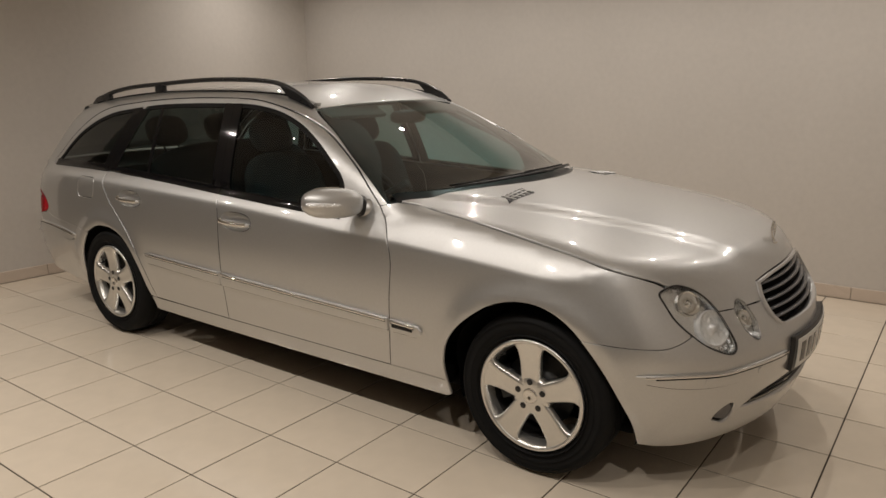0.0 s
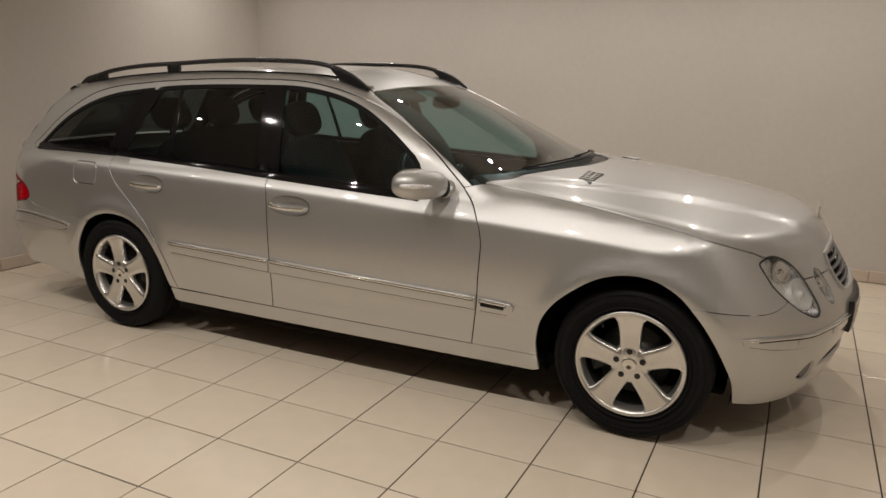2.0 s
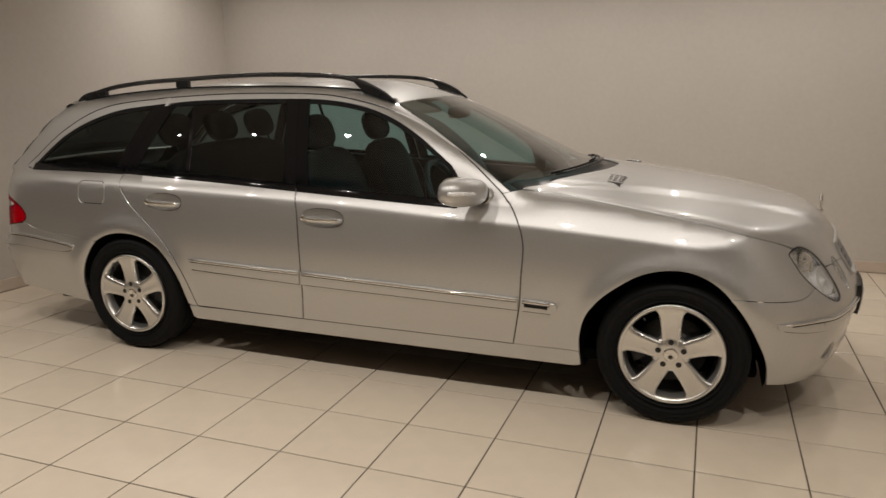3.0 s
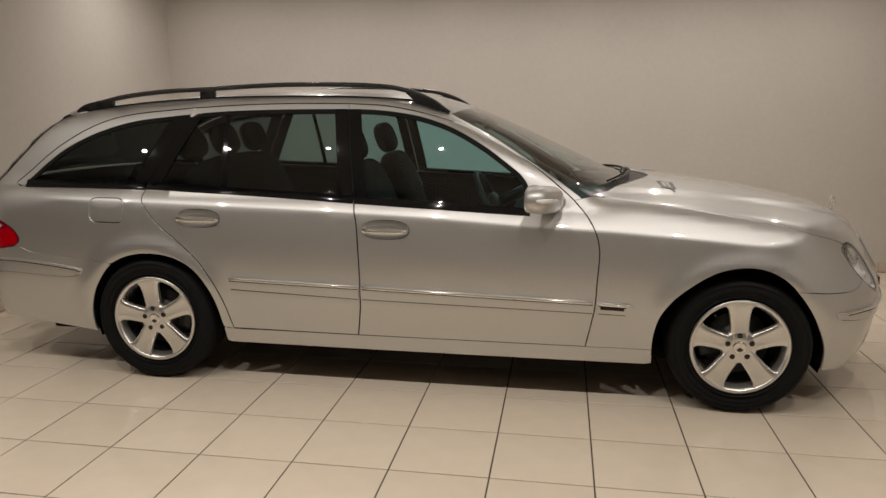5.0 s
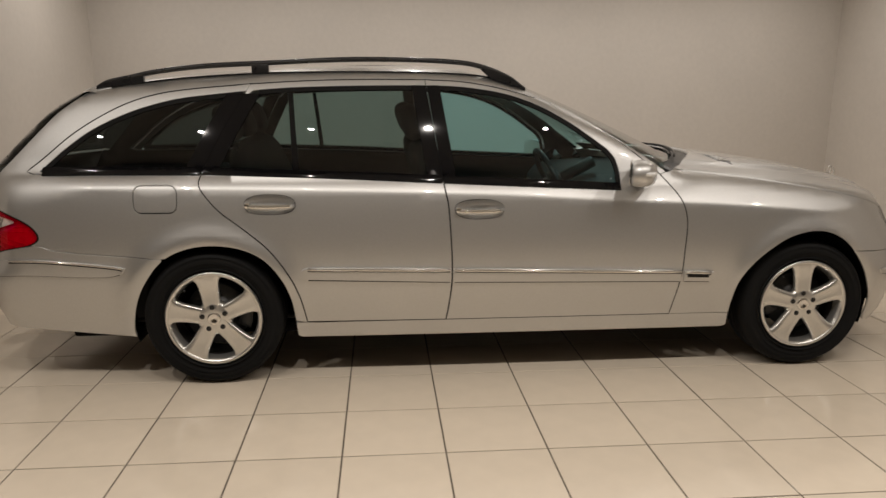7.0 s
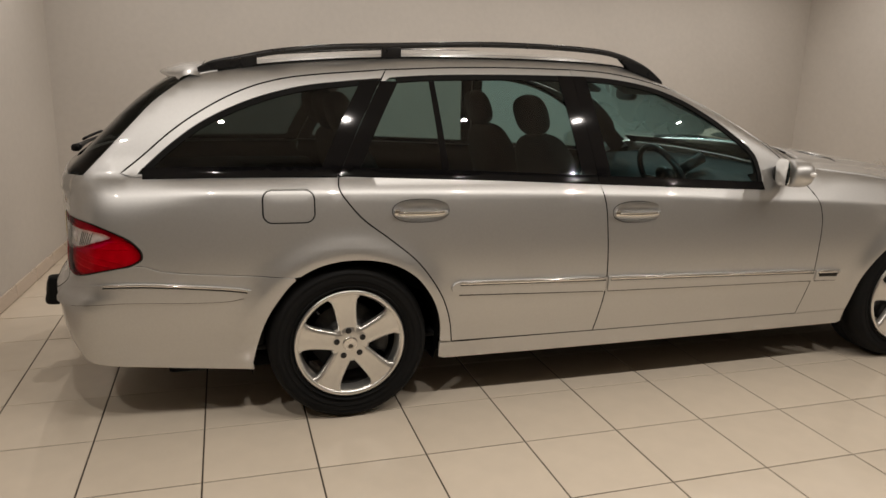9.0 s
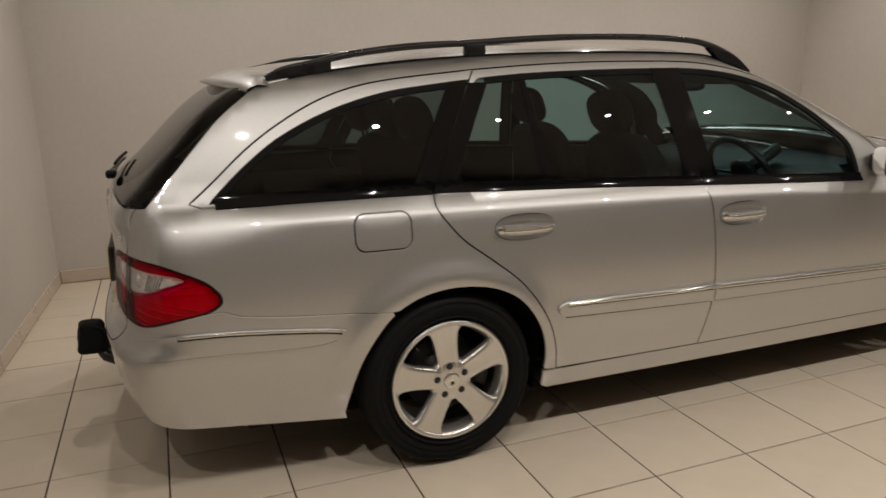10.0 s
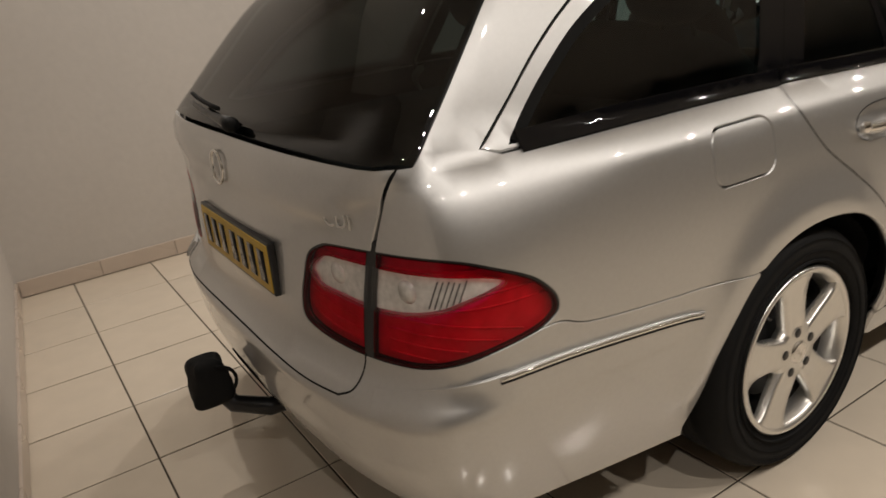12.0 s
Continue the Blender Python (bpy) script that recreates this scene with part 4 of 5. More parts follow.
    # head lamps: clear cover over a bowl with reflectors
    for shape, name in ((HEADLIGHT, "head_lamp"), (HEADLIGHT_IN, "inner_head_lamp")):
        mid = shape.mean(0)
        bowl = mount(name, lay(shape, WRAP_F, gap=0.001, depth=0.030, rim=0.0, cell=0.025), BOWL, car, "clear-glass oval head lamp", flip)
        rimline = on_skin(WRAP_F, shape, 0.0), on_skin(WRAP_F, shape * 1.0, 0.032)
        bm = bmesh.new()
        grid_surface(bm, [[Vector(p) for p in rimline[0]], [Vector(p) for p in rimline[1]]], closed_v=True)
        part("lamp_bowl", mirror_bm(bm, flip), BOWL, bowl)
        mount("lamp_cover", lay(shape, WRAP_F, gap=0.002, depth=-0.001, rim=0.004, cell=0.025), CLEAR, bowl, "clear lamp cover", flip)
        spots = ((48.2, 0.712, 0.046), (42.6, 0.628, 0.064)) if name == "head_lamp" else ((32.6, 0.635, 0.034),)
        for u, v, r in spots:
            p = on_skin(WRAP_F, [(u, v)], 0.026)[0]
            n = slope(p[None])[0]
            bm = turned([(r, -0.012), (r, 0.008), (r * 0.96, 0.011), (r * 0.92, 0.008), (r * 0.70, 0.003), (r * 0.32, 0.001), (r * 0.24, 0.004), (r * 0.20, 0.012), (0.0, 0.015)], 28, "Z")
            bmesh.ops.transform(bm, matrix=Matrix.Translation(p) @ Vector(n).to_track_quat("Z", "Y").to_matrix().to_4x4(), verts=bm.verts[:])
            part("reflector", mirror_bm(bm, flip), REFLECT if r > 0.06 else CHROME, bowl, "round polished reflector")
    mount("fog_recess", lay(FOG, WRAP_F, gap=-0.002, depth=0.02, rim=0.0, cell=0.02), BLACK, car, "", flip)
    mount("fog_lamp", lay(np.mean(FOG, 0) + 0.72 * (FOG - np.mean(FOG, 0)), WRAP_F, gap=0, depth=0.006, rim=0.010, cell=0.015), SLAT, car, "dull grey fog lamp", flip)
    # bumper mouldings
    front_top = run([(60.2, 0.486), (50.5, 0.492), (41.3, 0.486), (33.4, 0.492), (20.0, 0.497)])
    front_low = run([(20.0, 0.455), (33.0, 0.440), (43.8, 0.436), (52.0, 0.444), (59.5, 0.462)])
    ob = mount("bumper_moulding", lay(join(front_top, front_low), WRAP_F, gap=0, depth=-0.008, rim=0.010, cell=0.03), PAINT, car, "body-coloured bumper moulding with a chrome line", flip)
    part("chrome_line", mirror_bm(tube(on_skin(WRAP_F, front_top[1:] - [0, 0.004], -0.0095), 0.0052, 8), flip), CHROME, ob, "chrome line")
    part("strip_dark_line", mirror_bm(tube(on_skin(WRAP_F, front_top[2:] - [0, 0.012], -0.0095), 0.0022, 6), flip), RUBBER, ob)
    # lower-edge shade of the moulding, drawn as a dark tube
    part("strip_dark_line", mirror_bm(tube(on_skin(WRAP_F, front_low[1:-1] - [0, 0.001], -0.002), 0.0027, 6), flip), RUBBER, ob)
    for u in (45.0, 30.5):
        mount("parking_sensor", lay(oval(u, 0.462, 0.9, 0.012, 20), WRAP_F, gap=0, depth=-0.0105, rim=0.003, cell=0.01), PAINT, ob, "", flip)
    rear_top = run([(77.0, 0.566), (72.5, 0.578), (62.0, 0.596), (54.0, 0.606), (48.0, 0.602), (41.0, 0.580), (36.0, 0.564)])
    rear_low = run([(36.0, 0.512), (45.0, 0.528), (51.7, 0.535), (57.0, 0.532), (63.0, 0.527), (71.5, 0.526), (76.0, 0.540)])
    ob = mount("bumper_moulding", lay(join(rear_top, rear_low), WRAP_B, gap=0, depth=-0.008, rim=0.010, cell=0.03), PAINT, car, "body-coloured bumper moulding with a chrome line", flip)
    rear_line = rear_top[(rear_top[:, 0] > 49.0) & (rear_top[:, 0] < 76.8)]
    part("chrome_line", mirror_bm(tube(on_skin(WRAP_B, rear_line - [0, 0.004], -0.0095), 0.0052, 8), flip), CHROME, ob, "chrome line")
    part("strip_dark_line", mirror_bm(tube(on_skin(WRAP_B, rear_line - [0, 0.012], -0.0095), 0.0022, 6), flip), RUBBER, ob)
    # dark tube for the shaded underside of the rear moulding
    part("strip_dark_line", mirror_bm(tube(on_skin(WRAP_B, rear_low[1:-1] - [0, 0.001], -0.0012), 0.0024, 6), flip), RUBBER, ob)
    # shade between tailgate and bumper ledge, drawn as a dark tube
    part("tailgate_gap_shade", mirror_bm(tube(on_skin(WRAP_B, join(HATCH_SIDE[HATCH_SIDE[:, 1] < 0.62], HATCH_FOOT), 0.0015), 0.0026, 8), flip), RUBBER, car, "dark line for the shaded tailgate gap")
    # cabin side trim
    mount("inner_trim", lay(body_side, SIDE, [side_cut["tail"]], gap=0.004, depth=0.022, rim=0.0, cell=0.08), TRIMS, car, "dark pillar trim", flip)
    mount("door_card", lay(front_door, SIDE, [inset(front_pane, -0.002)], gap=0.002, depth=0.050, rim=0.0, cell=0.08), TRIMS, f_door, "dark door card", flip)
    mount("door_card", lay(rear_door, SIDE, [inset(rear_pane, -0.002)], gap=0.002, depth=0.050, rim=0.0, cell=0.08), TRIMS, r_door, "dark door card", flip)

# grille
grille = mount("grille", lay(GRILLE, WRAP_F, gap=-0.004, depth=0.030, rim=0.0, cell=0.03), MATT_SHADE, car, "black grille with grey slats in a silver surround")
inner_grille = (GRILLE - [0, 0.676]) * [0.955, 0.91] + [0, 0.674]
mount("surround", lay(GRILLE, WRAP_F, [inner_grille], gap=0.001, depth=-0.007, rim=0.03, cell=0.03), PAINT, grille, "silver grille surround")
for k in range(5):
    z = 0.618 + 0.028 * k
    w = 21.0 + 60 * (z - 0.618) * (1 - 3.2 * (z - 0.618))
    u = np.linspace(-w, w, 13)
    part("slat", tube(on_skin(WRAP_F, np.stack([u, np.full(13, z)], 1), 0.010), 0.0095, 8, 0.45), SLAT, grille, "grey slat")
mount("intake_mesh", lay(INTAKE, WRAP_F, gap=-0.002, depth=0.025, rim=0.0, cell=0.03), BLACK, car, "black lower air intake")
for z in (0.335, 0.355, 0.375):
    u = np.linspace(-30 + (z - 0.335) * 300, 30 - (z - 0.335) * 300, 11)
    part("intake_bar", tube(on_skin(WRAP_F, np.stack([u, np.full(11, z)], 1), 0.010), 0.004, 6), BLACK, car)

# bonnet emblem on its mast, vents, cowl and wipers
mast_foot = on_skin(TOP, [(2.055, 0.0)])[0]
ring_x, ring_z = float(mast_foot[0]) - 0.004, float(mast_foot[2]) + 0.050
emblem = part("bonnet_emblem", turned([(0.031, -0.003), (0.036, -0.003), (0.036, 0.003), (0.031, 0.003), (0.031, -0.003)], 32, "X", (ring_x, 0, ring_z)), CHROME, car, "small upright chrome ring emblem")
bm = bmesh.new()
for a in (90, 210, 330):
    add_tube(bm, [(ring_x, 0, ring_z), (ring_x, 0.033 * math.cos(radians(a)), ring_z + 0.033 * math.sin(radians(a)))], [0.005, 0.002], 6)
add_tube(bm, [(ring_x + 0.004, 0, ring_z - 0.056), (ring_x + 0.003, 0, ring_z - 0.046), (ring_x, 0, ring_z - 0.032)], [0.016, 0.008, 0.005], 8)
part("emblem_mast", bm, CHROME, emblem)
for s in (-1, 1):
    vent = mount("bonnet_vent", lay(np.array([(1.085, s * 0.34), (1.165, s * 0.37), (1.150, s * 0.55), (1.095, s * 0.50)])[::s], TOP, gap=0, depth=-0.002, rim=0.006, cell=0.03), BLACK, car, "black slatted bonnet vent")
    for k in range(5):
        y = s * (0.365 + 0.036 * k)
        part("vent_slat", tube(on_skin(TOP, np.stack([np.linspace(1.090, 1.158, 5), np.full(5, y)], 1), -0.003), 0.0065, 8, 0.5), PAINT, vent)
    for x in (1.108, 1.133):
        part("vent_bar", tube(on_skin(TOP, np.stack([np.full(5, x), np.linspace(s * 0.355, s * 0.505, 5)], 1), -0.004), 0.005, 8, 0.6), PAINT, vent)
mount("cowl", lay(np.vstack([hood_tail[:, :2] + [0.004, 0], foot_ws[:, :2] - [0.03, 0], ((foot_ws[:, :2] - [0.03, 0]) * [1, -1])[::-1][1:], ((hood_tail[:, :2] + [0.004, 0]) * [1, -1])[::-1][:-1]]), TOP, gap=0.0, depth=0.018, rim=0.0, cell=0.04), BLACK, car, "black plastic cowl")
for y0, y1 in ((0.15, -0.52), (0.62, -0.05)):
    u = np.linspace(0, 1, 9)
    arm = on_skin(TOP, np.stack([0.985 - 0.40 * (y0 + (y1 - y0) * u) ** 2 - 0.025 * u, y0 + (y1 - y0) * u], 1), -0.005)
    wiper = part("windscreen_wiper", tube(arm, [0.008 - 0.003 * a for a in u], 8), BLACK, car, "black windscreen wiper")
    part("wiper_blade", tube(arm[2:] + [-0.022, 0, 0.004], 0.005, 6), RUBBER, wiper)

# tailgate furniture
rows = []
for y in np.linspace(-0.592, 0.592, 33):
    tip = np.array([-2.124 + 0.30 * y * y, y, 1.356 - 0.08 * y * y])
    base = on_skin(TOP, [(tip[0] + 0.19 - 0.12 * (abs(y) / 0.592) ** 2, y)], -0.0015)[0]
    mid = (base + tip) / 2 + [0, 0, 0.011]
    rows.append([Vector(base), Vector(0.55 * base + 0.45 * mid + [0, 0, 0.002]), Vector(mid), Vector(0.4 * mid + 0.6 * tip + [0, 0, 0.002]), Vector(tip), Vector(tip + [-0.003, 0, -0.006]), Vector(tip + [0.004, 0, -0.014]), Vector(tip + [0.06, 0, -0.022]), Vector(tip + [0.12, 0, -0.03])])
bm = bmesh.new()
grid_surface(bm, rows)
bmesh.ops.recalc_face_normals(bm, faces=bm.faces[:])
part("roof_spoiler", bm, PAINT, car, "silver spoiler over the rear window")
u = np.linspace(-0.10, 0.36, 9)
arm = on_skin(WRAP_B, np.stack([-np.degrees(np.arctan2(u, 0.87)), 1.022 + 0.03 * (u + 0.1)], 1), -0.014)
wiper = part("rear_wiper", tube(arm, [0.017, 0.014, 0.011, 0.009, 0.008, 0.008, 0.007, 0.006, 0.005], 10), BLACK, car, "black rear wiper")
part("wiper_blade", tube(arm[2:] + [0.006, 0, 0.022], 0.006, 6), RUBBER, wiper)
part("wiper_hub", ellipsoid(tuple(arm[0] + [-0.008, 0, 0]), (0.014, 0.026, 0.016), Matrix(), 2.4, 16, 8), RUBBER, wiper)
p = on_skin(WRAP_B, [(0.0, 0.915)], -0.002)[0]
seat_m = Matrix.Translation(p) @ Vector(slope(p[None])[0]).to_track_quat("Z", "Y").to_matrix().to_4x4()
bm = turned([(0.036, 0.0), (0.037, 0.005), (0.040, 0.007), (0.043, 0.005), (0.043, 0.0)], 36, "Z")
bmesh.ops.transform(bm, matrix=seat_m, verts=bm.verts[:])
part("tailgate_emblem", bm, CHROME, car, "round chrome emblem")


def plate(name, x, z, sense, colour, tilt, label):
    """A number plate; its characters are plain bars."""
    m = Matrix.Translation((x, -0.022, z)) @ Euler((0, radians(tilt), 0)).to_matrix().to_4x4()
    holder = part(name, box((-0.008, -0.256, -0.063), (0.010, 0.256, 0.063), 0.004, m), BLACK, car, label)
    part("plate", box((sense * 0.0085 - 0.002, -0.250, -0.056), (sense * 0.0085 + 0.002, 0.250, 0.056), 0.002, m), colour, holder)
    for k in range(7):
        y = -0.207 + 0.066 * k + (0.018 if k > 3 else 0)
        part("character_bar", box((sense * 0.0108 - 0.001, y - 0.0215, -0.038), (sense * 0.0108 + 0.001, y + 0.0215, 0.038), 0.0, m), GLOSSY, holder)


holder = mount("front_number_plate", lay(rounded(-17.6, 0.404, 17.6, 0.540, 0.010) * [1, 1], WRAP_F, gap=0, depth=-0.016, rim=0.02, cell=0.03), BLACK, car, "white front number plate in a black holder")
mount("plate", lay(np.array([(-16.4, 0.415), (16.4, 0.415), (16.4, 0.529), (-16.4, 0.529)]), WRAP_F, gap=0, depth=-0.019, rim=0.002, cell=0.03), WHITE, holder)
for k in range(7):
    u = -13.2 + 4.2 * k + (1.1 if k > 3 else 0)
    mount("character_bar", lay(np.array([(u - 1.35, 0.434), (u + 1.35, 0.434), (u + 1.35, 0.510), (u - 1.35, 0.510)]), WRAP_F, gap=0, depth=-0.0202, rim=0.001, cell=0.03), GLOSSY, holder)
plate("rear_number_plate", -2.501, 0.722, -1, YELLOW, 2, "yellow rear number plate in a black holder")


def badge(text, size, m, parent):
    curve = bpy.data.curves.new("badge", "FONT")
    curve.body, curve.size, curve.extrude, curve.align_x = text, size, 0.0015, "CENTER"
    temp = bpy.data.objects.new("badge", curve)
    scene.collection.objects.link(temp)
    bpy.context.view_layer.update()
    mesh = bpy.data.meshes.new_from_object(temp)
    bpy.data.objects.remove(temp)
    mesh.transform(m)
    mesh.materials.append(CHROME)
    ob = new("model_badge", mesh)
    ob.parent = parent
    return tagged(ob, "chrome letters CDI")


p = on_skin(WRAP_B, [(32.9, 0.868)], -0.003)[0]
n = slope(p[None])[0]
across = Vector((0, 0, 1)).cross(Vector(n)).normalized()
up = Vector(n).cross(across)
badge("CDI", 0.048, Matrix.Translation(p) @ Matrix((across, up, Vector(n))).transposed().to_4x4(), car)

# tow bar
tow = part("tow_bar", tube([(-2.36, 0.0, 0.235), (-2.50, 0.02, 0.232), (-2.585, 0.05, 0.265), (-2.615, 0.06, 0.32)], [0.028, 0.026, 0.024, 0.024], 12), BLACK, car, "black tow bar")
cover = ellipsoid((-2.632, 0.065, 0.352), (0.055, 0.054, 0.066), Matrix(), 5.0, 28, 16)
for v in cover.verts:
    lift = (v.co.z - 0.286) / 0.13
    v.co.x = -2.632 + (v.co.x + 2.632) * (1.0 - 0.22 * lift) + 0.006 * math.sin(31 * v.co.z + 4 * math.atan2(v.co.y - 0.065, v.co.x + 2.632))
    v.co.y = 0.065 + (v.co.y - 0.065) * (1.0 - 0.18 * lift)
cover = part("tow_ball_cover", cover, RUBBER, tow, "black rubber tow ball cover")
strap = [(-2.632 + 0.062 * math.cos(t), 0.020 - 0.01 * math.sin(t), 0.352 + 0.055 * math.sin(t)) for t in np.linspace(-0.9, 1.3, 12)]
part("strap", tube(strap, 0.005, 8), RUBBER, cover, "black strap")
# flat dark patch on the skin in place of a shaded cut-out
mount("tow_recess_patch", lay(rounded(-9.5, 0.292, 3.0, 0.372, 0.03), WRAP_B, gap=0, depth=-0.0016, rim=0.003, cell=0.03), MATT_SHADE, car, "dark patch for the shaded cut-out in the bumper")
part("tow_socket", box((-2.645, 0.105, 0.262), (-2.565, 0.185, 0.342), 0.012), BLACK, tow, "black trailer socket")

# underside
floor_pan = box((-2.12, -0.70, 0.195), (1.78, 0.70, 0.25), 0.02)
for s in (-1, 1):
    add_box(floor_pan, (-0.98, min(s * 0.69, s * 0.80), 0.215), (0.98, max(s * 0.69, s * 0.80), 0.30), 0.01)
part("underbody", floor_pan, MATT_SHADE, car, "dark underbody")
part("bulkhead", box((0.70, -0.66, 0.24), (1.0, 0.66, 0.86), 0.02), MATT_SHADE, car)
part("radiator", box((1.86, -0.42, 0.25), (1.95, 0.42, 0.70), 0.02), MATT_SHADE, car)
for ax in (AXLE, -AXLE):
    for s in (-1, 1):
        prof = [(0.10, s * 0.42), (0.385, s * 0.42), (0.392, s * 0.44), (0.392, s * 0.832)]
        bm = bmesh.new()
        rows = []
        for k in range(33):
            t = radians(-18 + 216 * k / 32)
            rows.append([Vector((ax + r * math.cos(t) * 1.0, a, WHEEL_Z - 0.022 + r * math.sin(t) * 0.965)) for r, a in prof])
            rows[-1][-1].y = s * (0.75 + 0.082 * min(1.0, max(0.0, math.sin(t)) * 1.8))
        grid_surface(bm, rows)
        part("wheel_housing", bm, MATT_SHADE, car, "black wheel housing")

# ---- wheels ----
def wheel(centre, s, spin):
    """A tyre on a five-spoked alloy rim with a brake disc behind it; s is the side it faces."""
    disc = turned([(0.0, 0.06), (0.085, 0.06), (0.09, 0.075), (0.145, 0.075), (0.147, 0.097), (0.08, 0.10), (0.0, 0.10)], 40)
    wheel_ob = part("wheel", disc, DULL, car, "five-spoke alloy wheel with a black tyre")
    wheel_ob.matrix_world = Matrix.Translation(centre) @ (Matrix.Rotation(math.pi, 4, "Z") if s > 0 else Matrix())
    tyre = turned([(0.205, 0.020), (0.212, 0.012), (0.222, 0.004), (0.246, -0.008), (0.275, -0.013), (0.295, -0.010), (0.306, 0.0), (0.314, 0.014), (0.3175, 0.035), (0.3185, 0.075), (0.3125, 0.077), (0.3125, 0.083), (0.3185, 0.085), (0.3190, 0.117), (0.3125, 0.119), (0.3125, 0.125), (0.3185, 0.127), (0.3175, 0.165), (0.312, 0.188), (0.300, 0.204), (0.27, 0.213), (0.235, 0.208), (0.205, 0.190)], 72)
    ty = part("tyre", tyre, RUBBER, wheel_ob, "black road tyre")
    for r in (0.236, 0.262, 0.290):
        part("tyre_rib", turned([(r - 0.003, -0.006), (r, -0.0155), (r + 0.003, -0.006)], 72), RUBBER, ty)
    lip = turned([(0.219, 0.004), (0.222, -0.004), (0.216, -0.010), (0.206, -0.008), (0.199, 0.004), (0.193, 0.022), (0.190, 0.045)], 72)
    rim = part("rim", lip, ALLOY, wheel_ob, "silver five-spoke alloy rim")
    part("barrel", turned([(0.190, 0.045), (0.188, 0.09), (0.19, 0.19), (0.205, 0.20)], 72), SHADED_ALLOY, rim, "inner barrel darkened for shade")
    hub_side = [(0.105, 0.050), (0.165, 0.050), (0.170, 0.058), (0.170, 0.115), (0.105, 0.115)]
    bm = bmesh.new()
    rows = []
    for k in range(9):
        t = radians(-24 + 6 * k + (0 if centre[0] < 0 else 180))
        rows.append([Vector((r * math.cos(t), a, r * math.sin(t))) for r, a in hub_side])
    vs = grid_surface(bm, rows, closed_v=True)
    bm.faces.new(vs[0]), bm.faces.new(vs[-1][::-1])
    bmesh.ops.recalc_face_normals(bm, faces=bm.faces[:])
    part("brake_caliper", bm, DULL, wheel_ob, "dark brake caliper")
    for k in range(5):
        a = radians(spin + 72 * k)
        bm = bmesh.new()
        rows = []
        for r, half, lift, thick in ((0.030, 0.032, -0.004, 0.030), (0.060, 0.037, -0.004, 0.032), (0.085, 0.0385, -0.003, 0.030), (0.115, 0.0405, -0.002, 0.028), (0.150, 0.0445, -0.003, 0.027), (0.175, 0.050, -0.005, 0.026), (0.192, 0.056, -0.006, 0.026), (0.204, 0.068, -0.006, 0.022)):
            e = 0.006
            dip = 0.0015
            prof = [(-half, lift + thick), (-half - 0.001, lift + e), (-half + e, lift), (-half * 0.45, lift + dip), (0, lift + dip * 1.5), (half * 0.45, lift + dip), (half - e, lift), (half + 0.001, lift + e), (half, lift + thick)]
            row = []
            for q, y in prof:
                rr = math.sqrt(max(r * r - q * q, 1e-6)) if r > 0.19 else r
                row.append(Vector((rr * math.cos(a) - q * math.sin(a), y, rr * math.sin(a) + q * math.cos(a))))
            rows.append(row)
        grid_surface(bm, rows)
        bmesh.ops.recalc_face_normals(bm, faces=bm.faces[:])
        part("spoke", bm, ALLOY, rim)
        b = radians(spin + 72 * k)
        part("bolt", turned([(0.0, -0.0052), (0.0112, -0.0056), (0.0122, -0.0048), (0.0122, 0.012)], 16, "Y", (0.0545 * math.cos(b), 0, 0.0545 * math.sin(b))), BLACK, rim, "dark bolt recess")
    part("hub_plate", turned([(0.0, -0.0045), (0.03, -0.0043), (0.066, -0.0034), (0.076, 0.002), (0.082, 0.016), (0.082, 0.03), (0.0, 0.03)], 40), ALLOY, rim)
    part("centre_cap", turned([(0.0, -0.0080), (0.004, -0.0080), (0.006, -0.0100), (0.020, -0.0085), (0.026, -0.0105), (0.029, -0.0075), (0.0315, -0.003)], 32), CHROME, rim, "chrome centre cap")
    part("valve", tube([(0.19 * math.cos(radians(spin + 36)), 0.004, 0.19 * math.sin(radians(spin + 36))), (0.178 * math.cos(radians(spin + 36)), -0.004, 0.178 * math.sin(radians(spin + 36)))], 0.004, 8), BLACK, rim)
    return wheel_ob


wheel((AXLE, -0.845, WHEEL_Z), -1, 93)
wheel((-AXLE, -0.845, WHEEL_Z), -1, 97)
wheel((AXLE, 0.845, WHEEL_Z), 1, 80)
wheel((-AXLE, 0.845, WHEEL_Z), 1, 40)

# ---- cabin ----
def seat(x, y, width, label, rests):
    cushion = ellipsoid((x + 0.18, y, 0.50), (0.27, width / 2, 0.10), Matrix(), 4, 24, 12)
    ob = part("seat", cushion, CLOTH, car, label)
    lean = Matrix.Translation((x - 0.10, y, 0.52)) @ Euler((0, radians(-20), 0)).to_matrix().to_4x4()
    part("backrest", ellipsoid((0, 0, 0.29), (0.085, width / 2, 0.33), lean, 3.4, 28, 16), CLOTH, ob)
    for ry in rests:
        part("headrest", ellipsoid((0.0, ry - y, 0.715), (0.055, 0.135, 0.095), lean, 2.7, 24, 12), CLOTH, ob, "dark padded headrest")
        part("headrest_post", tube([lean @ Vector((0, ry - y - 0.05, 0.55)), lean @ Vector((0, ry - y - 0.05, 0.68))], 0.007, 8), DULL, ob)
        part("headrest_post", tube([lean @ Vector((0, ry - y + 0.05, 0.55)), lean @ Vector((0, ry - y + 0.05, 0.68))], 0.007, 8), DULL, ob)
    return ob


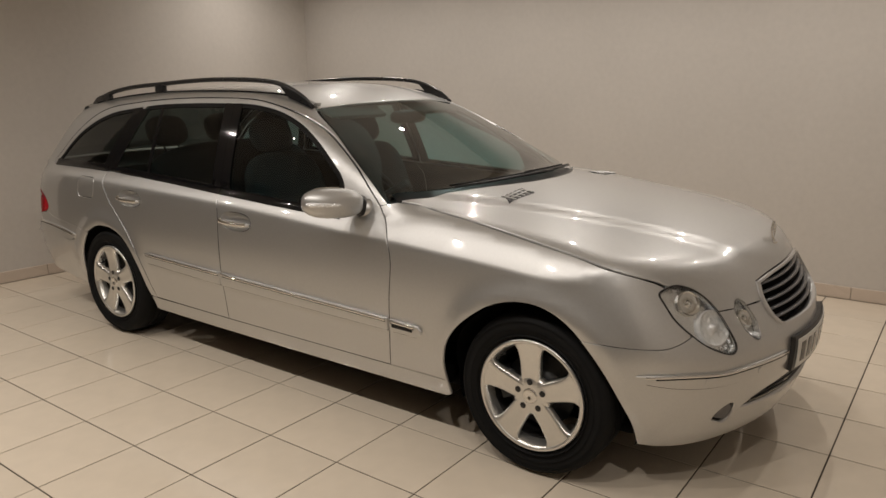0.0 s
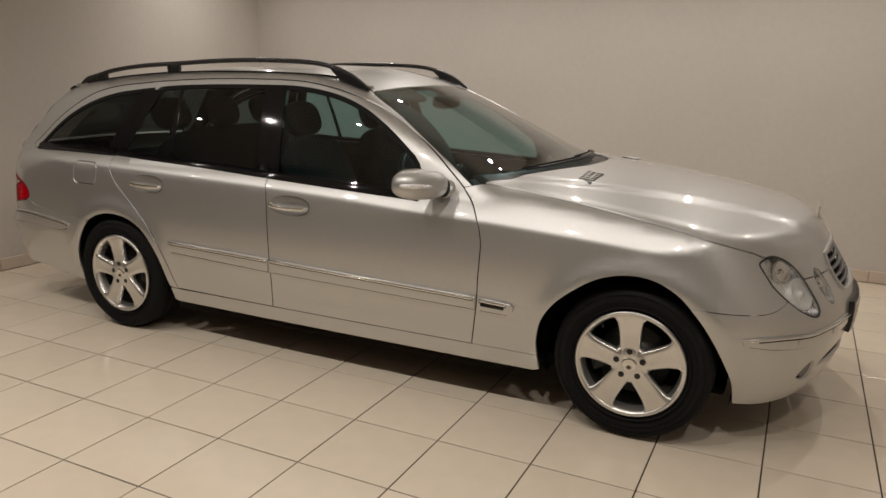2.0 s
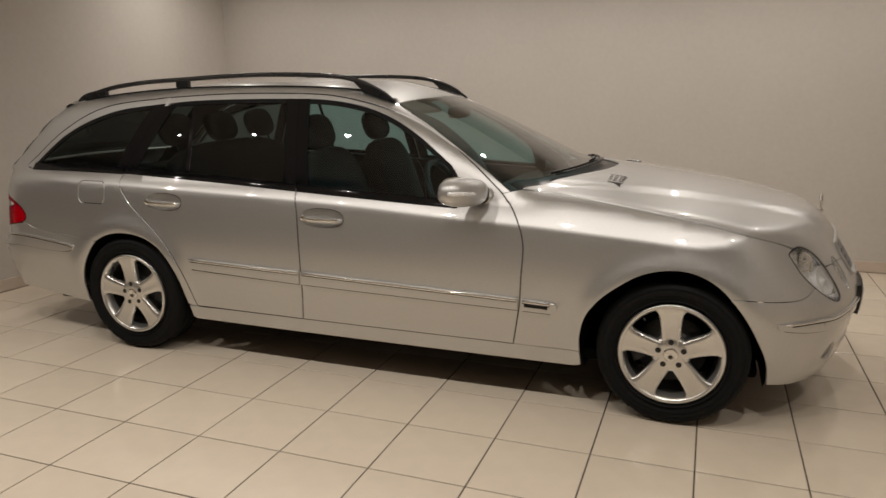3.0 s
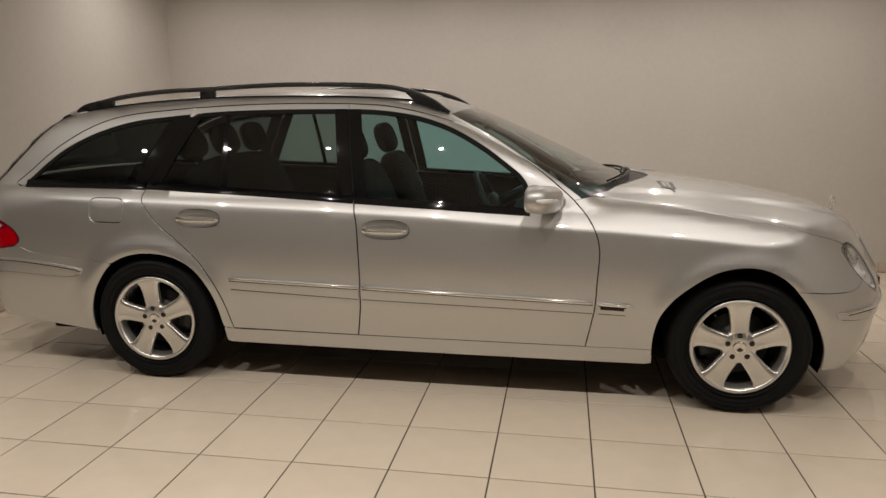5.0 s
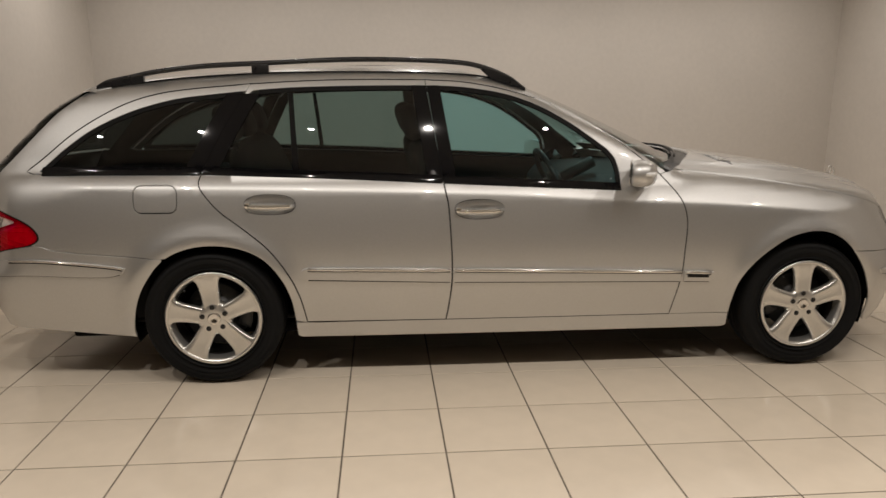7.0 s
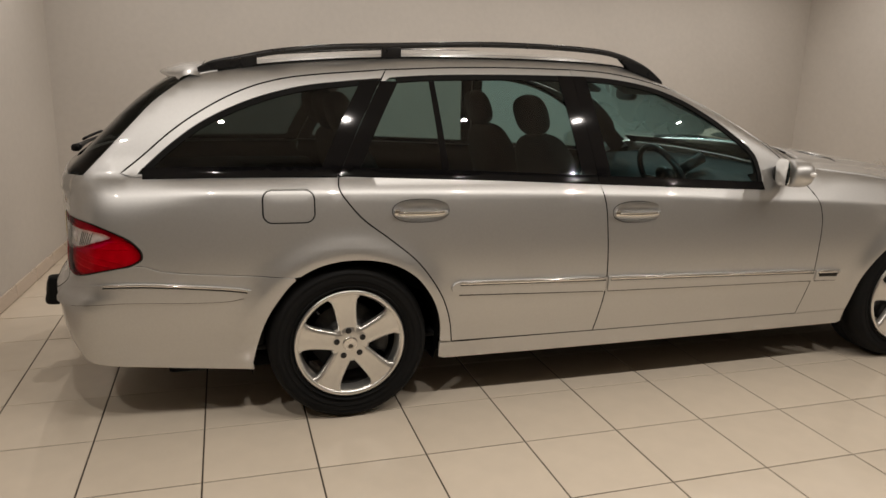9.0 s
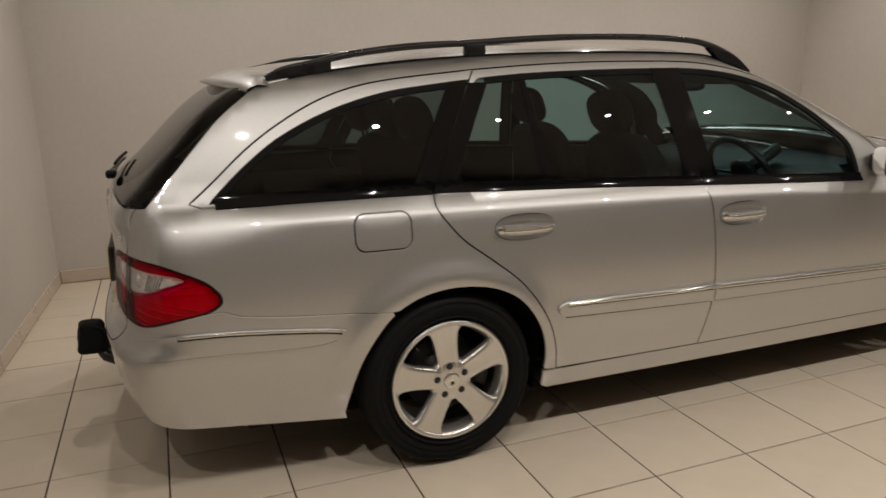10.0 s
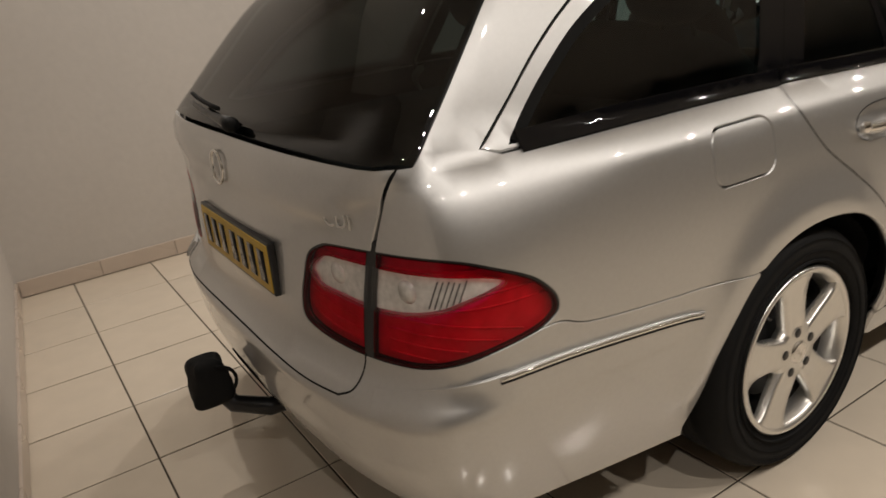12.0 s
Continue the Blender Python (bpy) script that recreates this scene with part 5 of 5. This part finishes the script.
seat(-0.145, -0.37, 0.52, "dark cloth front seat", (-0.37,))
seat(-0.145, 0.37, 0.52, "dark cloth front seat", (0.37,))
seat(-1.05, 0.0, 1.30, "dark cloth rear bench", (-0.42, 0.0, 0.42))
part("cabin_floor", box((-2.30, -0.70, 0.262), (0.72, 0.70, 0.285), 0.01), CARPET, car, "dark carpet")
part("boot_cover", box((-2.28, -0.62, 0.885), (-1.42, 0.62, 0.90), 0.006), TRIMS, car, "dark load cover")
part("boot_side", box((-2.25, -0.70, 0.28), (-1.75, 0.70, 0.55), 0.02), CARPET, car)
dash = bmesh.new()
rows = []
for y in np.linspace(-0.70, 0.70, 15):
    hump = 0.035 * math.exp(-((y + 0.37) / 0.17) ** 2)
    rows.append([Vector((x, y, z)) for x, z in ((0.36, 0.55), (0.33, 0.72), (0.35, 0.82), (0.40, 0.875 + hump), (0.50, 0.90 + hump), (0.62, 0.905 + 0.4 * hump), (0.80, 0.915), (0.92 - 0.4 * y * y, 0.93))])
grid_surface(dash, rows)
bmesh.ops.recalc_face_normals(dash, faces=dash.faces[:])
dash_ob = part("dashboard", dash, TRIMS, car, "dark dashboard")
part("dash_inlay", box((0.325, -0.66, 0.755), (0.338, 0.66, 0.79), 0.004), WOOD, dash_ob, "dark polished inlay")
tilt = Matrix.Translation((0.26, -0.37, 0.875)) @ Euler((0, radians(-28), 0)).to_matrix().to_4x4()
ring = turned([(0.19 + 0.015 * math.cos(t), 0.015 * math.sin(t)) for t in np.linspace(0, 2 * math.pi, 13)], 40, "X")
bmesh.ops.transform(ring, matrix=tilt, verts=ring.verts[:])
steer = part("steering_wheel", ring, BLACK, car, "black steering wheel")
part("wheel_boss", ellipsoid((0.02, 0, 0), (0.03, 0.075, 0.065), tilt, 2.6, 20, 10), BLACK, steer)
for a in (0, 180, 270):
    part("wheel_spoke", tube([tilt @ Vector((0.01, 0, 0)), tilt @ Vector((0.0, 0.185 * math.cos(radians(a)), 0.185 * math.sin(radians(a))))], [0.02, 0.014], 8, 0.5), BLACK, steer)
part("column", tube([tilt @ Vector((0.02, 0, 0)), tilt @ Vector((0.24, 0, 0.0))], 0.03, 10), BLACK, steer)
part("rear_view_mirror", ellipsoid((0.212, 0.0, 1.292), (0.022, 0.125, 0.036), Euler((0, 0, radians(-8))).to_matrix().to_4x4(), 3.0, 24, 10), BLACK, car, "black interior mirror")
part("mirror_stem", tube([(0.205, 0.0, 1.315), (0.150, 0.0, 1.352)], 0.012, 8), BLACK, car)
for s in (-1, 1):
    visor = box((-0.012, -0.20, -0.07), (0.012, 0.20, 0.07), 0.008, Matrix.Translation((0.08, s * 0.33, 1.335)) @ Euler((0, radians(-62), 0)).to_matrix().to_4x4())
    part("sun_visor", visor, LINING, car, "grey sun visor")
mount("roof_lining", lay(roof, TOP, gap=0.01, depth=0.030, rim=0.0, cell=0.12), LINING, car, "pale roof lining")

# ---- floor tiles and skirting ----
PITCH, JOINT, TURN_A = 0.394, 0.0055, radians(-0.3)
TILE_O = Vector((-0.025, -1.215))
CU, CV = Vector((math.cos(TURN_A), math.sin(TURN_A))), Vector((-math.sin(TURN_A), math.cos(TURN_A)))


def tile_mesh(name, sx, sy, h, e, mat):
    bm = bmesh.new()
    rows = []
    for inset_by, z in ((0.0, -h), (0.0, -e), (e * 0.35, -e * 0.3), (e, 0.0)):
        a, b = sx / 2 - inset_by, sy / 2 - inset_by
        rows.append([Vector((-a, -b, z)), Vector((a, -b, z)), Vector((a, b, z)), Vector((-a, b, z))])
    vs = grid_surface(bm, rows, closed_v=True)
    bm.faces.new(vs[-1])
    bmesh.ops.recalc_face_normals(bm, faces=bm.faces[:])
    mesh = bpy.data.meshes.new(name)
    bm.to_mesh(mesh)
    bm.free()
    mesh.materials.append(mat)
    return mesh


whole = tile_mesh("tile", PITCH - JOINT, PITCH - JOINT, 0.009, 0.0016, TILE)
rest = bmesh.new()
rng = random.Random(5)
for i in range(-22, 23):
    for j in range(-21, 10):
        c = TILE_O + CU * PITCH * (i + 0.5) + CV * PITCH * (j + 0.5)
        bay = left_x(c.y) - 0.2 < c.x < RIGHT + 0.2 and c.y < BACK + 0.2
        if not bay and not (c.y < (BAY_L if c.x < 0 else BAY_R) - 0.2 and abs(c.x) < HALL) or c.y < FRONT_WALL:
            continue
        m = Matrix.Translation((c.x, c.y, rng.uniform(-0.0006, 0.0))) @ Euler((rng.gauss(0, 0.0008), rng.gauss(0, 0.0008), TURN_A)).to_matrix().to_4x4()
        if c.y > -3.9 and bay:
            ob = new("tile", whole)
            ob.parent, ob.matrix_world = floor, m
        else:
            h = PITCH / 2 - JOINT / 2
            top = [rest.verts.new(m @ Vector((a, b, 0))) for a, b in ((-h, -h), (h, -h), (h, h), (-h, h))]
            low = [rest.verts.new(m @ Vector((a, b, -0.009))) for a, b in ((-h, -h), (h, -h), (h, h), (-h, h))]
            rest.faces.new(top)
            for q in range(4):
                rest.faces.new((low[q], low[(q + 1) % 4], top[(q + 1) % 4], top[q]))
far_tiles = part("far_tiles", rest, TILE, floor, "", False)
tagged(far_tiles, kind="stuff")

skirt = tile_mesh("skirting_tile", PITCH - 0.003, 0.085, 0.010, 0.0025, SKIRT)
walls = {o.name: o for o in scene.objects if o.name.startswith("wall_")}
k = 0
x = LEFT + 0.01
while x < RIGHT:
    ob = new("skirting_tile", skirt)
    ob.parent = walls["wall_back"]
    ob.matrix_world = Matrix.Translation((x + PITCH / 2, BACK - 0.0105, 0.0475)) @ Euler((radians(90), 0, 0)).to_matrix().to_4x4()
    x += PITCH
slant = math.atan(LEAN_X)
y = BACK - 0.012
while y > BAY_L + 0.2:
    yc = y - PITCH / 2
    ob = new("skirting_tile", skirt)
    ob.parent = walls["wall_left"]
    ob.matrix_world = Matrix.Translation((left_x(yc) + 0.0105, yc, 0.0475)) @ Euler((radians(90), 0, radians(90) - slant), "XYZ").to_matrix().to_4x4()
    y -= PITCH
y = BACK - 0.012
while y > BAY_R + 0.2:
    yc = y - PITCH / 2
    ob = new("skirting_tile", skirt)
    ob.parent = walls["wall_right"]
    ob.matrix_world = Matrix.Translation((RIGHT - 0.0105, yc, 0.0475)) @ Euler((radians(90), 0, radians(-90))).to_matrix().to_4x4()
    y -= PITCH
